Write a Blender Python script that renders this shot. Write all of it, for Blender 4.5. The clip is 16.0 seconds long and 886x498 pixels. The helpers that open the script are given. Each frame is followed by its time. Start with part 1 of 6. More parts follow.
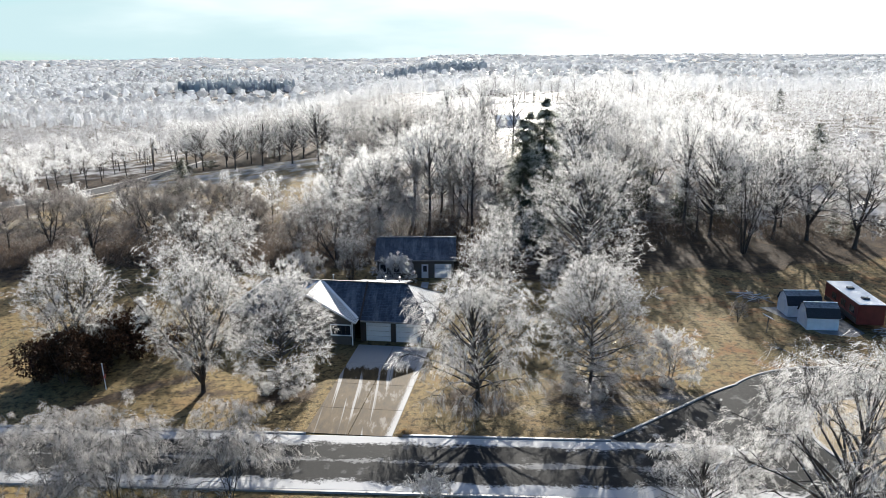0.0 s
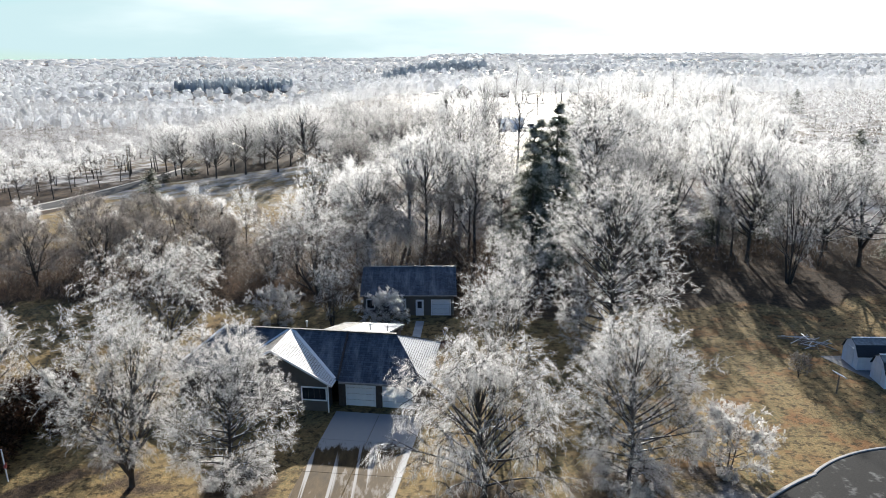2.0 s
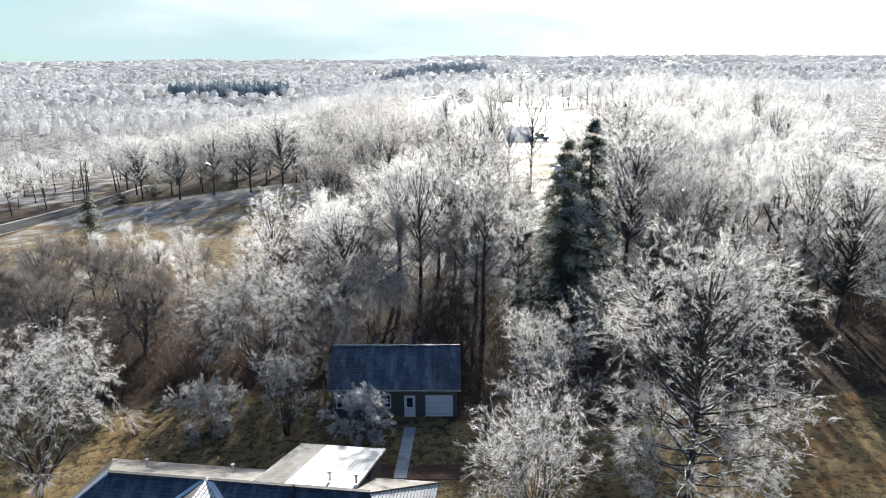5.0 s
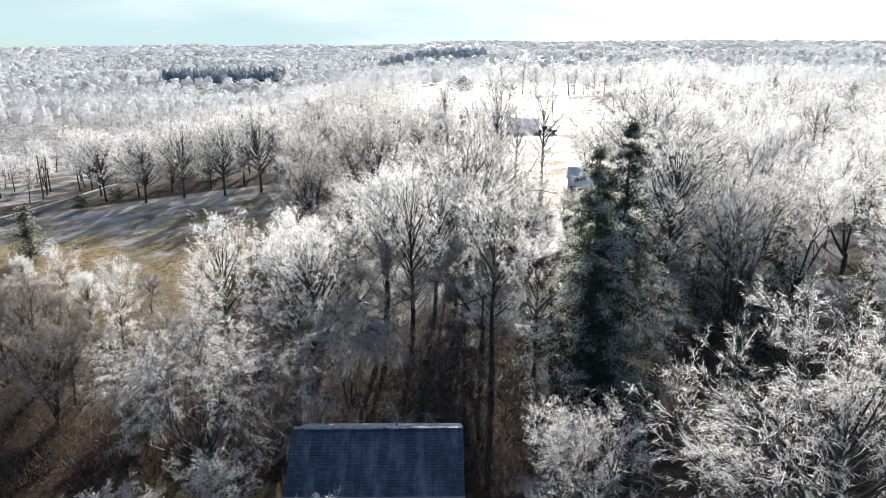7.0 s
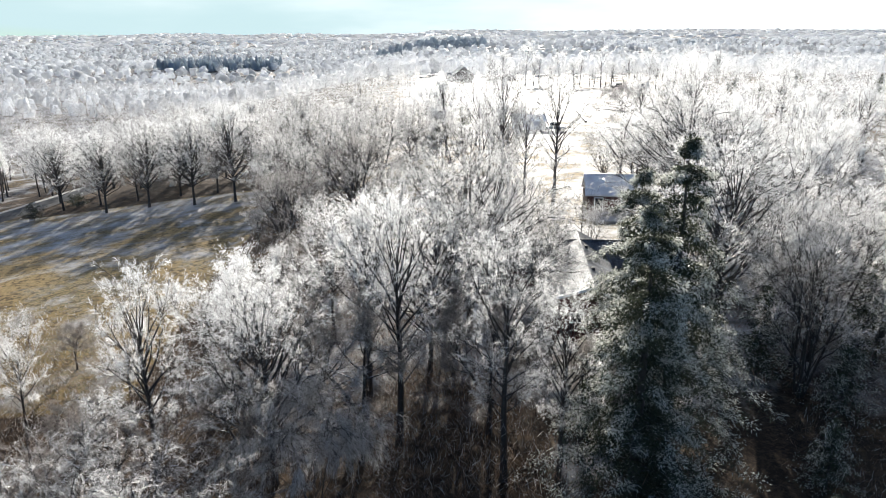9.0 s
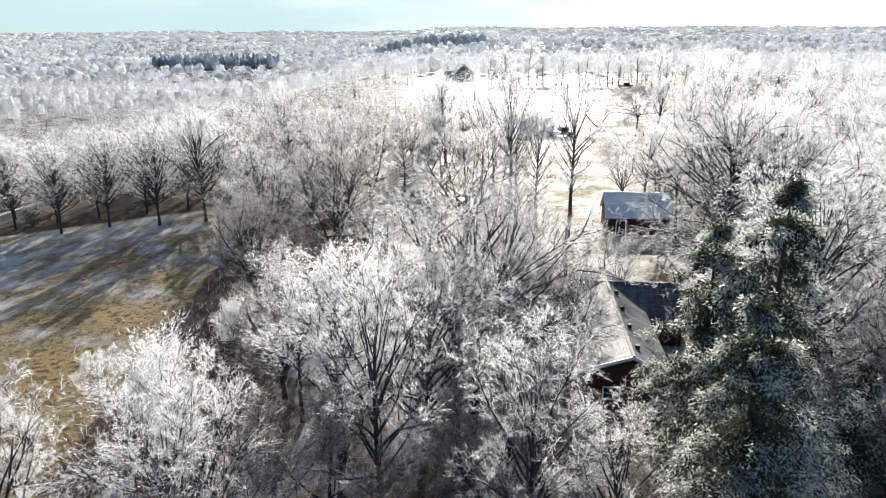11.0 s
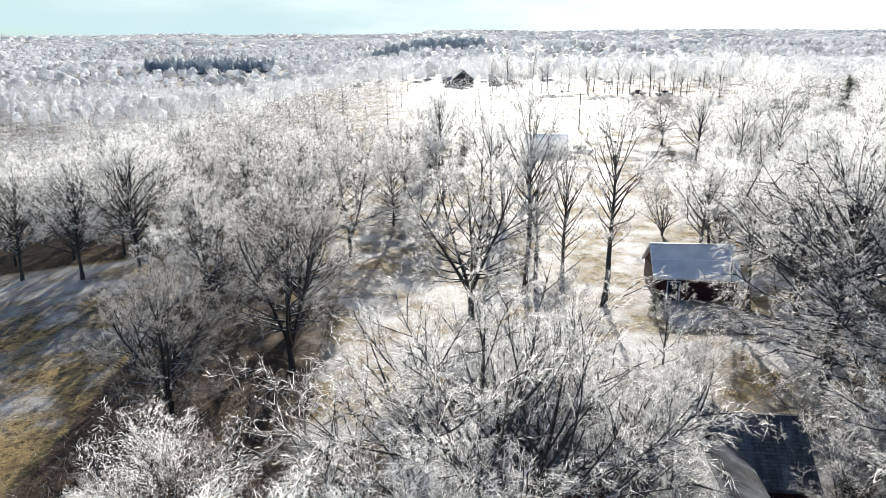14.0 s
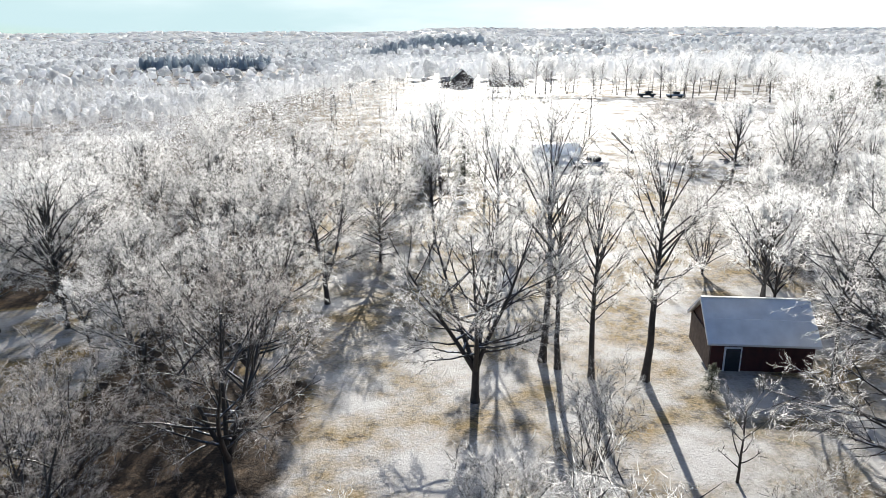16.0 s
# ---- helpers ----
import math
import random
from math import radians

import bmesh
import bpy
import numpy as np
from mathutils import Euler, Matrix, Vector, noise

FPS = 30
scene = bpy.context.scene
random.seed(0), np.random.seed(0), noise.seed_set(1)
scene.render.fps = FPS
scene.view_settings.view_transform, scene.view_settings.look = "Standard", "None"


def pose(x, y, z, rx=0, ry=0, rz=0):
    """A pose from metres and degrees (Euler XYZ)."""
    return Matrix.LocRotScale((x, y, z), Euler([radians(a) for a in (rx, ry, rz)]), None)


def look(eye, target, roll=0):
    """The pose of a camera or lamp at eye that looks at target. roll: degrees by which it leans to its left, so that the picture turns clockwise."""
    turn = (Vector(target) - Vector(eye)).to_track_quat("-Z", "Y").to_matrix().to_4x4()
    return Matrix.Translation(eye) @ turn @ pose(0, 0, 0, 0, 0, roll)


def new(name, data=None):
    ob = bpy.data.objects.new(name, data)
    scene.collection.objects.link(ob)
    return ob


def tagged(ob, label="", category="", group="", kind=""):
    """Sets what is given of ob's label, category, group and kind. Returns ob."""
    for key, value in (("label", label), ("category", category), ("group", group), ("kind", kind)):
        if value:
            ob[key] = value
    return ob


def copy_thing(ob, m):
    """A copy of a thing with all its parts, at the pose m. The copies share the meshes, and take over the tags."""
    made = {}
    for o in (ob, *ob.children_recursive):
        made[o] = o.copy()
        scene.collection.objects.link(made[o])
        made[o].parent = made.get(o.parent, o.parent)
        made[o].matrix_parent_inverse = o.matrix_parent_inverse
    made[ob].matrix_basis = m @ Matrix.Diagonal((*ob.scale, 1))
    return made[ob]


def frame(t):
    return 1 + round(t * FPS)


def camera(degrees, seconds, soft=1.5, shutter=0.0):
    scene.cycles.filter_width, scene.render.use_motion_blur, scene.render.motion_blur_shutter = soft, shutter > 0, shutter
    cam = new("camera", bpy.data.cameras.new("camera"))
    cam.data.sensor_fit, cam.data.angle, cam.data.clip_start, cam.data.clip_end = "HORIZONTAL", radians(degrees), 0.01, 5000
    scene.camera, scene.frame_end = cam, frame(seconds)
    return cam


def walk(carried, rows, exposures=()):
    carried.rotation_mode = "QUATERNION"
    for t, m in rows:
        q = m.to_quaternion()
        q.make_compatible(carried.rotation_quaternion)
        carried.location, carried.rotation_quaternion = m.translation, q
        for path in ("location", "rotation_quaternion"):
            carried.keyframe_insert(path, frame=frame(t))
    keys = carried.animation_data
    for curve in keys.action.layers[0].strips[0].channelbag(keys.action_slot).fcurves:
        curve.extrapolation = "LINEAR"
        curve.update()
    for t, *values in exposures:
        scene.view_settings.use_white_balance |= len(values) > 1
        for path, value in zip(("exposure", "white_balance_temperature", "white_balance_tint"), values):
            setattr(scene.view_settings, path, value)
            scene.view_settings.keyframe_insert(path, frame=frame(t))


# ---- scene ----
cam = camera(64.0, 16.0, soft=0.6)
# seconds, x, y, height, pitch, roll, yaw of a level, slow flight
ROWS = [
    (0.0, 0.00, 0.00, 27.0, -15.07, 0.2, -0.42),
    (0.5, 0.09, 3.43, 27.0, -15.12, 0.2, -0.43),
    (1.0, 0.17, 6.78, 27.0, -15.14, 0.2, -0.43),
    (1.5, 0.25, 10.18, 27.0, -15.14, 0.2, -0.42),
    (2.0, 0.30, 13.65, 27.0, -15.13, 0.2, -0.44),
    (2.5, 0.30, 17.17, 27.0, -15.13, 0.2, -0.44),
    (3.0, 0.33, 20.66, 27.0, -15.13, 0.2, -0.46),
    (3.5, 0.36, 24.23, 27.0, -15.08, 0.2, -0.47),
    (4.0, 0.41, 27.92, 27.0, -15.00, 0.2, -0.47),
    (4.5, 0.45, 31.61, 27.0, -14.92, 0.2, -0.48),
    (7.0, 0.73, 50.38, 27.0, -16.08, 0.2, -0.56),
    (7.5, 0.83, 53.83, 27.0, -16.51, 0.2, -0.59),
    (8.0, 0.92, 57.30, 27.0, -16.80, 0.2, -0.59),
    (8.5, 0.97, 60.76, 27.0, -16.84, 0.2, -0.60),
    (9.0, 1.03, 64.23, 27.0, -16.89, 0.2, -0.62),
    (11.5, 1.35, 80.01, 27.0, -17.13, 0.2, -0.68),
    (12.0, 1.38, 83.17, 27.0, -17.08, 0.2, -0.72),
    (12.5, 1.41, 86.42, 27.0, -17.00, 0.2, -0.75),
    (13.0, 1.46, 89.73, 27.0, -16.94, 0.2, -0.78),
    (13.5, 1.50, 93.11, 27.0, -16.89, 0.2, -0.79),
    (14.0, 1.56, 96.55, 27.0, -16.88, 0.2, -0.82),
    (14.5, 1.63, 99.96, 27.0, -16.90, 0.2, -0.83),
    (15.0, 1.73, 103.41, 27.0, -16.92, 0.2, -0.86),
    (15.5, 1.84, 106.83, 27.0, -16.99, 0.2, -0.88),
    (16.0, 1.97, 110.28, 27.0, -17.05, 0.2, -0.91),
]
walk(cam, [(t, pose(x, y, z, 90 + p, r, w)) for t, x, y, z, p, r, w in ROWS],
     exposures=[(0.0, 1.2, 6500, 9), (16.0, 1.2, 6500, 9)])

# ---- light: low winter sun ahead of the flight, hazy bright sky ----
SUN_EL, SUN_AZ = 23.5, 5.0
world = bpy.data.worlds.new("winter_sky")
scene.world = world
world.use_nodes = True
wn = world.node_tree
sky = wn.nodes.new("ShaderNodeTexSky")
sky.sky_type = 'NISHITA'
sky.sun_disc = False
sky.sun_elevation = radians(SUN_EL)
sky.sun_rotation = radians(SUN_AZ)
sky.altitude = 200
sky.air_density = 1.0
sky.dust_density = 0.4
sky.ozone_density = 1.0
bgn = wn.nodes["Background"]
# a thin veil of bright cloud, thickest round the sun, breaking up away from it
tcw = wn.nodes.new("ShaderNodeTexCoord")
veil = wn.nodes.new("ShaderNodeTexNoise")
veil.inputs["Scale"].default_value = 2.2
veil.inputs["Detail"].default_value = 5
mapw = wn.nodes.new("ShaderNodeMapping")
mapw.inputs["Scale"].default_value = (1.0, 1.0, 5.0)
wn.links.new(tcw.outputs["Generated"], mapw.inputs["Vector"])
wn.links.new(mapw.outputs[0], veil.inputs["Vector"])
dotw = wn.nodes.new("ShaderNodeVectorMath")
dotw.operation = 'DOT_PRODUCT'
az_, el_ = radians(SUN_AZ + 22), radians(SUN_EL)
dotw.inputs[1].default_value = (math.sin(az_) * math.cos(el_), math.cos(az_) * math.cos(el_), math.sin(el_))
wn.links.new(tcw.outputs["Generated"], dotw.inputs[0])
addw = wn.nodes.new("ShaderNodeMath")
addw.operation = 'MULTIPLY_ADD'
addw.inputs[1].default_value = 0.9
wn.links.new(veil.outputs["Fac"], addw.inputs[0])
wn.links.new(dotw.outputs["Value"], addw.inputs[2])
rngw = wn.nodes.new("ShaderNodeMapRange")
rngw.interpolation_type = 'SMOOTHSTEP'
rngw.inputs["From Min"].default_value = 1.02
rngw.inputs["From Max"].default_value = 1.5
rngw.inputs["To Min"].default_value = 0.0
rngw.inputs["To Max"].default_value = 0.9
wn.links.new(addw.outputs[0], rngw.inputs["Value"])
mixw = wn.nodes.new("ShaderNodeMix")
mixw.data_type = 'RGBA'
mixw.inputs[7].default_value = (9.2, 9.5, 9.5, 1)
wn.links.new(rngw.outputs[0], mixw.inputs[0])
tint = wn.nodes.new("ShaderNodeMix")
tint.data_type = 'RGBA'
tint.blend_type = 'MULTIPLY'
tint.inputs[0].default_value = 1.0
tint.inputs[7].default_value = (0.46, 0.7, 1.0, 1)
wn.links.new(sky.outputs[0], tint.inputs[6])
# haze keeps the low sky an even pale cyan
haze = wn.nodes.new("ShaderNodeMix")
haze.data_type = 'RGBA'
haze.blend_type = 'DARKEN'
haze.inputs[0].default_value = 1.0
haze.inputs[7].default_value = (4.3, 5.7, 6.0, 1)
wn.links.new(tint.outputs[2], haze.inputs[6])
wn.links.new(haze.outputs[2], mixw.inputs[6])
wn.links.new(mixw.outputs[2], bgn.inputs[0])
bgn.inputs[1].default_value = 0.066
sun_data = bpy.data.lights.new("sun", 'SUN')
sun_data.energy = 5.0
sun_data.angle = radians(0.6)
sun_data.color = (1.0, 0.95, 0.87)
sun = new("sun", sun_data)
a, e = radians(SUN_AZ), radians(SUN_EL)
toward = Vector((math.sin(a) * math.cos(e), math.cos(a) * math.cos(e), math.sin(e)))
sun.matrix_world = look(toward * 400, (0, 0, 0))


# ---- materials ----
def material(name):
    m = bpy.data.materials.new(name)
    m.use_nodes = True
    nt = m.node_tree
    return m, nt, nt.nodes["Principled BSDF"]


def noise_node(nt, scale, detail=4.0, rough=0.55, coord="Object", stretch=None):
    tc = nt.nodes.new("ShaderNodeTexCoord")
    nz = nt.nodes.new("ShaderNodeTexNoise")
    nz.inputs["Scale"].default_value = scale
    nz.inputs["Detail"].default_value = detail
    nz.inputs["Roughness"].default_value = rough
    src = tc.outputs[coord]
    if stretch:
        mp = nt.nodes.new("ShaderNodeMapping")
        mp.inputs["Scale"].default_value = stretch
        nt.links.new(src, mp.inputs["Vector"])
        src = mp.outputs[0]
    nt.links.new(src, nz.inputs["Vector"])
    return nz.outputs["Fac"]


def ramp(nt, fac, stops):
    r = nt.nodes.new("ShaderNodeValToRGB")
    el = r.color_ramp.elements
    el[0].position, el[0].color = stops[0][0], (*stops[0][1], 1)
    el[1].position, el[1].color = stops[-1][0], (*stops[-1][1], 1)
    for p, c in stops[1:-1]:
        q = el.new(p)
        q.color = (*c, 1)
    nt.links.new(fac, r.inputs[0])
    return r.outputs[0]


def step(nt, fac, lo, hi):
    m = nt.nodes.new("ShaderNodeMapRange")
    m.interpolation_type = 'SMOOTHSTEP'
    m.inputs["From Min"].default_value = lo
    m.inputs["From Max"].default_value = hi
    nt.links.new(fac, m.inputs["Value"])
    return m.outputs[0]


def mix(nt, fac, c1, c2):
    m = nt.nodes.new("ShaderNodeMix")
    m.data_type = 'RGBA'
    for sock, val in ((m.inputs[0], fac), (m.inputs[6], c1), (m.inputs[7], c2)):
        if hasattr(val, "links"):
            nt.links.new(val, sock)
        elif isinstance(val, tuple):
            sock.default_value = (*val, 1)
        else:
            sock.default_value = val
    return m.outputs[2]


def calc(nt, op, u, v):
    m = nt.nodes.new("ShaderNodeMath")
    m.operation = op
    for sock, val in ((m.inputs[0], u), (m.inputs[1], v)):
        if hasattr(val, "links"):
            nt.links.new(val, sock)
        else:
            sock.default_value = val
    return m.outputs[0]


def bump(nt, bsdf, height, dist, strength=1.0):
    b = nt.nodes.new("ShaderNodeBump")
    b.inputs["Distance"].default_value = dist
    b.inputs["Strength"].default_value = strength
    nt.links.new(height, b.inputs["Height"])
    nt.links.new(b.outputs[0], bsdf.inputs["Normal"])


def colour_in(nt, bsdf, sock):
    nt.links.new(sock, bsdf.inputs["Base Color"])


def plain(name, rgb, rough=0.6, metal=0.0, vary=0.25, scale=3.0, relief=0.0):
    m, nt, b = material(name)
    f = noise_node(nt, scale, 5)
    dark = tuple(c * (1 - vary) for c in rgb)
    light = tuple(min(0.9, c * (1 + vary)) for c in rgb)
    colour_in(nt, b, ramp(nt, f, [(0.3, dark), (0.7, light)]))
    b.inputs["Roughness"].default_value = rough
    b.inputs["Metallic"].default_value = metal
    if relief:
        bump(nt, b, noise_node(nt, scale * 6, 3), relief)
    return m


def twig_material(name, lo, hi, through_share=0.45, rough=0.3, clear=0.0):
    """Ice-coated twigs: pale and glossy, letting light through; clear ice sends it on ahead."""
    m, nt, b = material(name)
    g = nt.nodes.new("ShaderNodeNewGeometry")
    col = ramp(nt, g.outputs["Random Per Island"], [(0.0, lo), (0.35, tuple((p + q) / 2 for p, q in zip(lo, hi))), (0.8, hi)])
    colour_in(nt, b, col)
    b.inputs["Roughness"].default_value = rough
    b.inputs["IOR"].default_value = 1.31
    b.inputs["Specular IOR Level"].default_value = 0.8 if rough < 0.6 else 0.1
    tr = nt.nodes.new("ShaderNodeBsdfTranslucent")
    nt.links.new(col, tr.inputs[0])
    mx = nt.nodes.new("ShaderNodeMixShader")
    mx.inputs[0].default_value = through_share
    nt.links.new(b.outputs[0], mx.inputs[1])
    nt.links.new(tr.outputs[0], mx.inputs[2])
    last = mx.outputs[0]
    if clear:
        rf = nt.nodes.new("ShaderNodeBsdfRefraction")
        rf.inputs["Color"].default_value = (0.93, 0.94, 0.95, 1)
        rf.inputs["Roughness"].default_value = 0.52
        rf.inputs["IOR"].default_value = 1.12
        m2 = nt.nodes.new("ShaderNodeMixShader")
        m2.inputs[0].default_value = clear
        nt.links.new(last, m2.inputs[1])
        nt.links.new(rf.outputs[0], m2.inputs[2])
        last = m2.outputs[0]
    nt.links.new(last, nt.nodes["Material Output"].inputs[0])
    return m


def bark_material(name, rgb):
    """Dark bark with a glaze of ice on what faces up."""
    m, nt, b = material(name)
    g = nt.nodes.new("ShaderNodeNewGeometry")
    sep = nt.nodes.new("ShaderNodeSeparateXYZ")
    nt.links.new(g.outputs["Normal"], sep.inputs[0])
    f = noise_node(nt, 2.2, 6)
    wood = ramp(nt, f, [(0.3, tuple(c * 0.6 for c in rgb)), (0.7, tuple(c * 1.5 for c in rgb))])
    cover = calc(nt, 'MULTIPLY', step(nt, sep.outputs[2], 0.5, 0.95), step(nt, noise_node(nt, 2.6, 4), 0.46, 0.62))
    colour_in(nt, b, mix(nt, cover, wood, (0.66, 0.68, 0.71)))
    b.inputs["Roughness"].default_value = 0.55
    b.inputs["Coat Weight"].default_value = 0.15
    b.inputs["Coat Roughness"].default_value = 0.2
    b.inputs["Coat IOR"].default_value = 1.31
    bump(nt, b, noise_node(nt, 9.0, 4, stretch=(1, 1, 0.2)), 0.03)
    return m


ICE = twig_material("ice_coated_twigs", (0.17, 0.162, 0.155), (0.86, 0.85, 0.84), 0.72, 0.22, 0.06)
ICE_BRIGHT = twig_material("thick_ice_on_twigs", (0.36, 0.355, 0.35), (0.95, 0.945, 0.94), 0.8, 0.22, 0.04)
ICE_WARM = twig_material("ice_on_tan_twigs", (0.12, 0.105, 0.095), (0.64, 0.62, 0.6), 0.6, 0.3, 0.1)
# brown twigs in thin ice, darkened further for the unlit near sides
ICE_BROWN = twig_material("thin_ice_on_dimmed_brown_twigs", (0.06, 0.044, 0.034), (0.38, 0.34, 0.31), 0.45, 0.4, 0.1)
ICE_PINK = twig_material("ice_coated_reddish_twigs", (0.1, 0.08, 0.068), (0.56, 0.53, 0.51), 0.55, 0.35, 0.15)
# iced crowns further off: distance haze put into paler, flatter colours
ICE_HAZE_FAR = twig_material("iced_hazed_far_crowns", (0.5, 0.495, 0.49), (0.9, 0.895, 0.89), 0.62, 0.8)
ICE_HAZE_CLUMP = twig_material("iced_hazed_massed_crowns", (0.5, 0.505, 0.51), (0.86, 0.865, 0.87), 0.66, 0.9)
ICE_HAZE_HORIZON = twig_material("iced_hazed_horizon_crowns", (0.86, 0.865, 0.87), (0.94, 0.945, 0.95), 0.82, 0.9)
# far pine bands: slope shade and blue distance haze put into the colour
NEEDLE_HAZE_CLUMP = twig_material("hazed_shaded_far_pines", (0.34, 0.38, 0.41), (0.5, 0.54, 0.57), 0.6, 0.9)
# greyer copy: weaker backlight away from the sun put into the colour
ICE_DIM_WEST = twig_material("dimmed_western_crowns", (0.26, 0.255, 0.255), (0.62, 0.615, 0.62), 0.55, 0.8)
# distant crowns: ice white with the haze mixed into it
ICE_HAZE_DIST = twig_material("iced_hazed_distant_crowns", (0.6, 0.605, 0.61), (0.92, 0.925, 0.93), 0.66, 0.8)
BRUSH = twig_material("dry_brown_brush", (0.045, 0.031, 0.022), (0.23, 0.155, 0.108), 0.35, 0.5)
HEDGE = twig_material("russet_dead_leaves", (0.014, 0.011, 0.008), (0.075, 0.04, 0.024), 0.15, 0.6)
NEEDLE = twig_material("dark_evergreen_needles", (0.028, 0.032, 0.022), (0.088, 0.098, 0.066), 0.25, 0.6)
NEEDLE_ICE = twig_material("iced_lit_evergreen_tips", (0.2, 0.204, 0.165), (0.72, 0.722, 0.65), 0.48, 0.3)
BARK = bark_material("dark_wet_bark", (0.034, 0.028, 0.025))
BARK_RED = bark_material("reddish_brown_bark", (0.1, 0.075, 0.06))
BARK_FAR = plain("distant_bark", (0.055, 0.05, 0.047), 0.8)


# ---- ground form ----
def sstep(lo, hi, v):
    u = np.clip((v - lo) / (hi - lo), 0, 1)
    return u * u * (3 - 2 * u)


def ground_z(x, y):
    """The lie of the land: level by the road, rising to the wood, falling to a valley in the west."""
    x, y = np.asarray(x, float), np.asarray(y, float)
    z = 5 * sstep(72, 145, y) + 2 * sstep(150, 235, y) - 9 * sstep(380, 800, y)
    z = z - 14 * sstep(25, 150, -x) * sstep(120, 300, y) - 5.2 * sstep(8, 75, -x) * sstep(95, 150, y)
    far = sstep(450, 1000, y)
    z = z + far * (9 * np.sin(x / 310.0 + 1.3) * np.sin(y / 190.0) + 5 * np.sin(x / 173.0 + y / 120.0) - 6)
    return z + 46 * sstep(1300, 6500, y)


def gz(x, y):
    return float(ground_z(x, y))


# ---- mesh helpers ----
def mesh_arrays(name, verts, quads, tris, mat):
    """A mesh from number arrays, quick enough for whole woods."""
    me = bpy.data.meshes.new(name)
    nq, nt3 = len(quads), len(tris)
    me.vertices.add(len(verts))
    me.vertices.foreach_set("co", np.asarray(verts, np.float32).ravel())
    loops = np.concatenate([np.asarray(quads, np.int32).ravel(), np.asarray(tris, np.int32).ravel()])
    me.loops.add(len(loops))
    me.loops.foreach_set("vertex_index", loops)
    me.polygons.add(nq + nt3)
    starts = np.concatenate([np.arange(nq) * 4, nq * 4 + np.arange(nt3) * 3]).astype(np.int32)
    me.polygons.foreach_set("loop_start", starts)
    me.materials.append(mat)
    me.update(calc_edges=True)
    me.validate()
    return me


def part(name, me, parent, label=""):
    ob = new(name, me)
    ob.parent = parent
    if label:
        ob["label"] = label
    return ob


def thing(name, label, category, group="", at=None, kind=""):
    ob = new(name)
    if at is not None:
        ob.matrix_basis = at
    return tagged(ob, label, category, group, kind)


def box_bm(bm, x0, x1, y0, y1, z0, z1, mat=0):
    v = [bm.verts.new(p) for p in ((x0, y0, z0), (x1, y0, z0), (x1, y1, z0), (x0, y1, z0), (x0, y0, z1), (x1, y0, z1), (x1, y1, z1), (x0, y1, z1))]
    for f in ((0, 3, 2, 1), (4, 5, 6, 7), (0, 1, 5, 4), (1, 2, 6, 5), (2, 3, 7, 6), (3, 0, 4, 7)):
        bm.faces.new([v[i] for i in f]).material_index = mat


def bm_mesh(name, bm, *mats, bevel=0.0):
    if bevel:
        bmesh.ops.bevel(bm, geom=list(bm.edges), offset=bevel, segments=1, affect='EDGES', clamp_overlap=True)
    bmesh.ops.recalc_face_normals(bm, faces=list(bm.faces))
    me = bpy.data.meshes.new(name)
    bm.to_mesh(me)
    bm.free()
    for m in mats:
        me.materials.append(m)
    return me


def box(name, mat, x0, x1, y0, y1, z0, z1, bevel=0.0):
    bm = bmesh.new()
    box_bm(bm, x0, x1, y0, y1, z0, z1)
    return bm_mesh(name, bm, mat, bevel=bevel)


def slab(name, pts, thick, mat, bevel=0.0):
    """A plate of that thickness under a flat outline."""
    bm = bmesh.new()
    top = [bm.verts.new(p) for p in pts]
    low = [bm.verts.new((p[0], p[1], p[2] - thick)) for p in pts]
    bm.faces.new(top)
    bm.faces.new(low[::-1])
    n = len(pts)
    for i in range(n):
        bm.faces.new((top[i], low[i], low[(i + 1) % n], top[(i + 1) % n]))
    return bm_mesh(name, bm, mat, bevel=bevel)


# ---- trees ----
UP = np.array((0.0, 0.0, 1.0))


def unit(v):
    return v / (np.linalg.norm(v) + 1e-9)


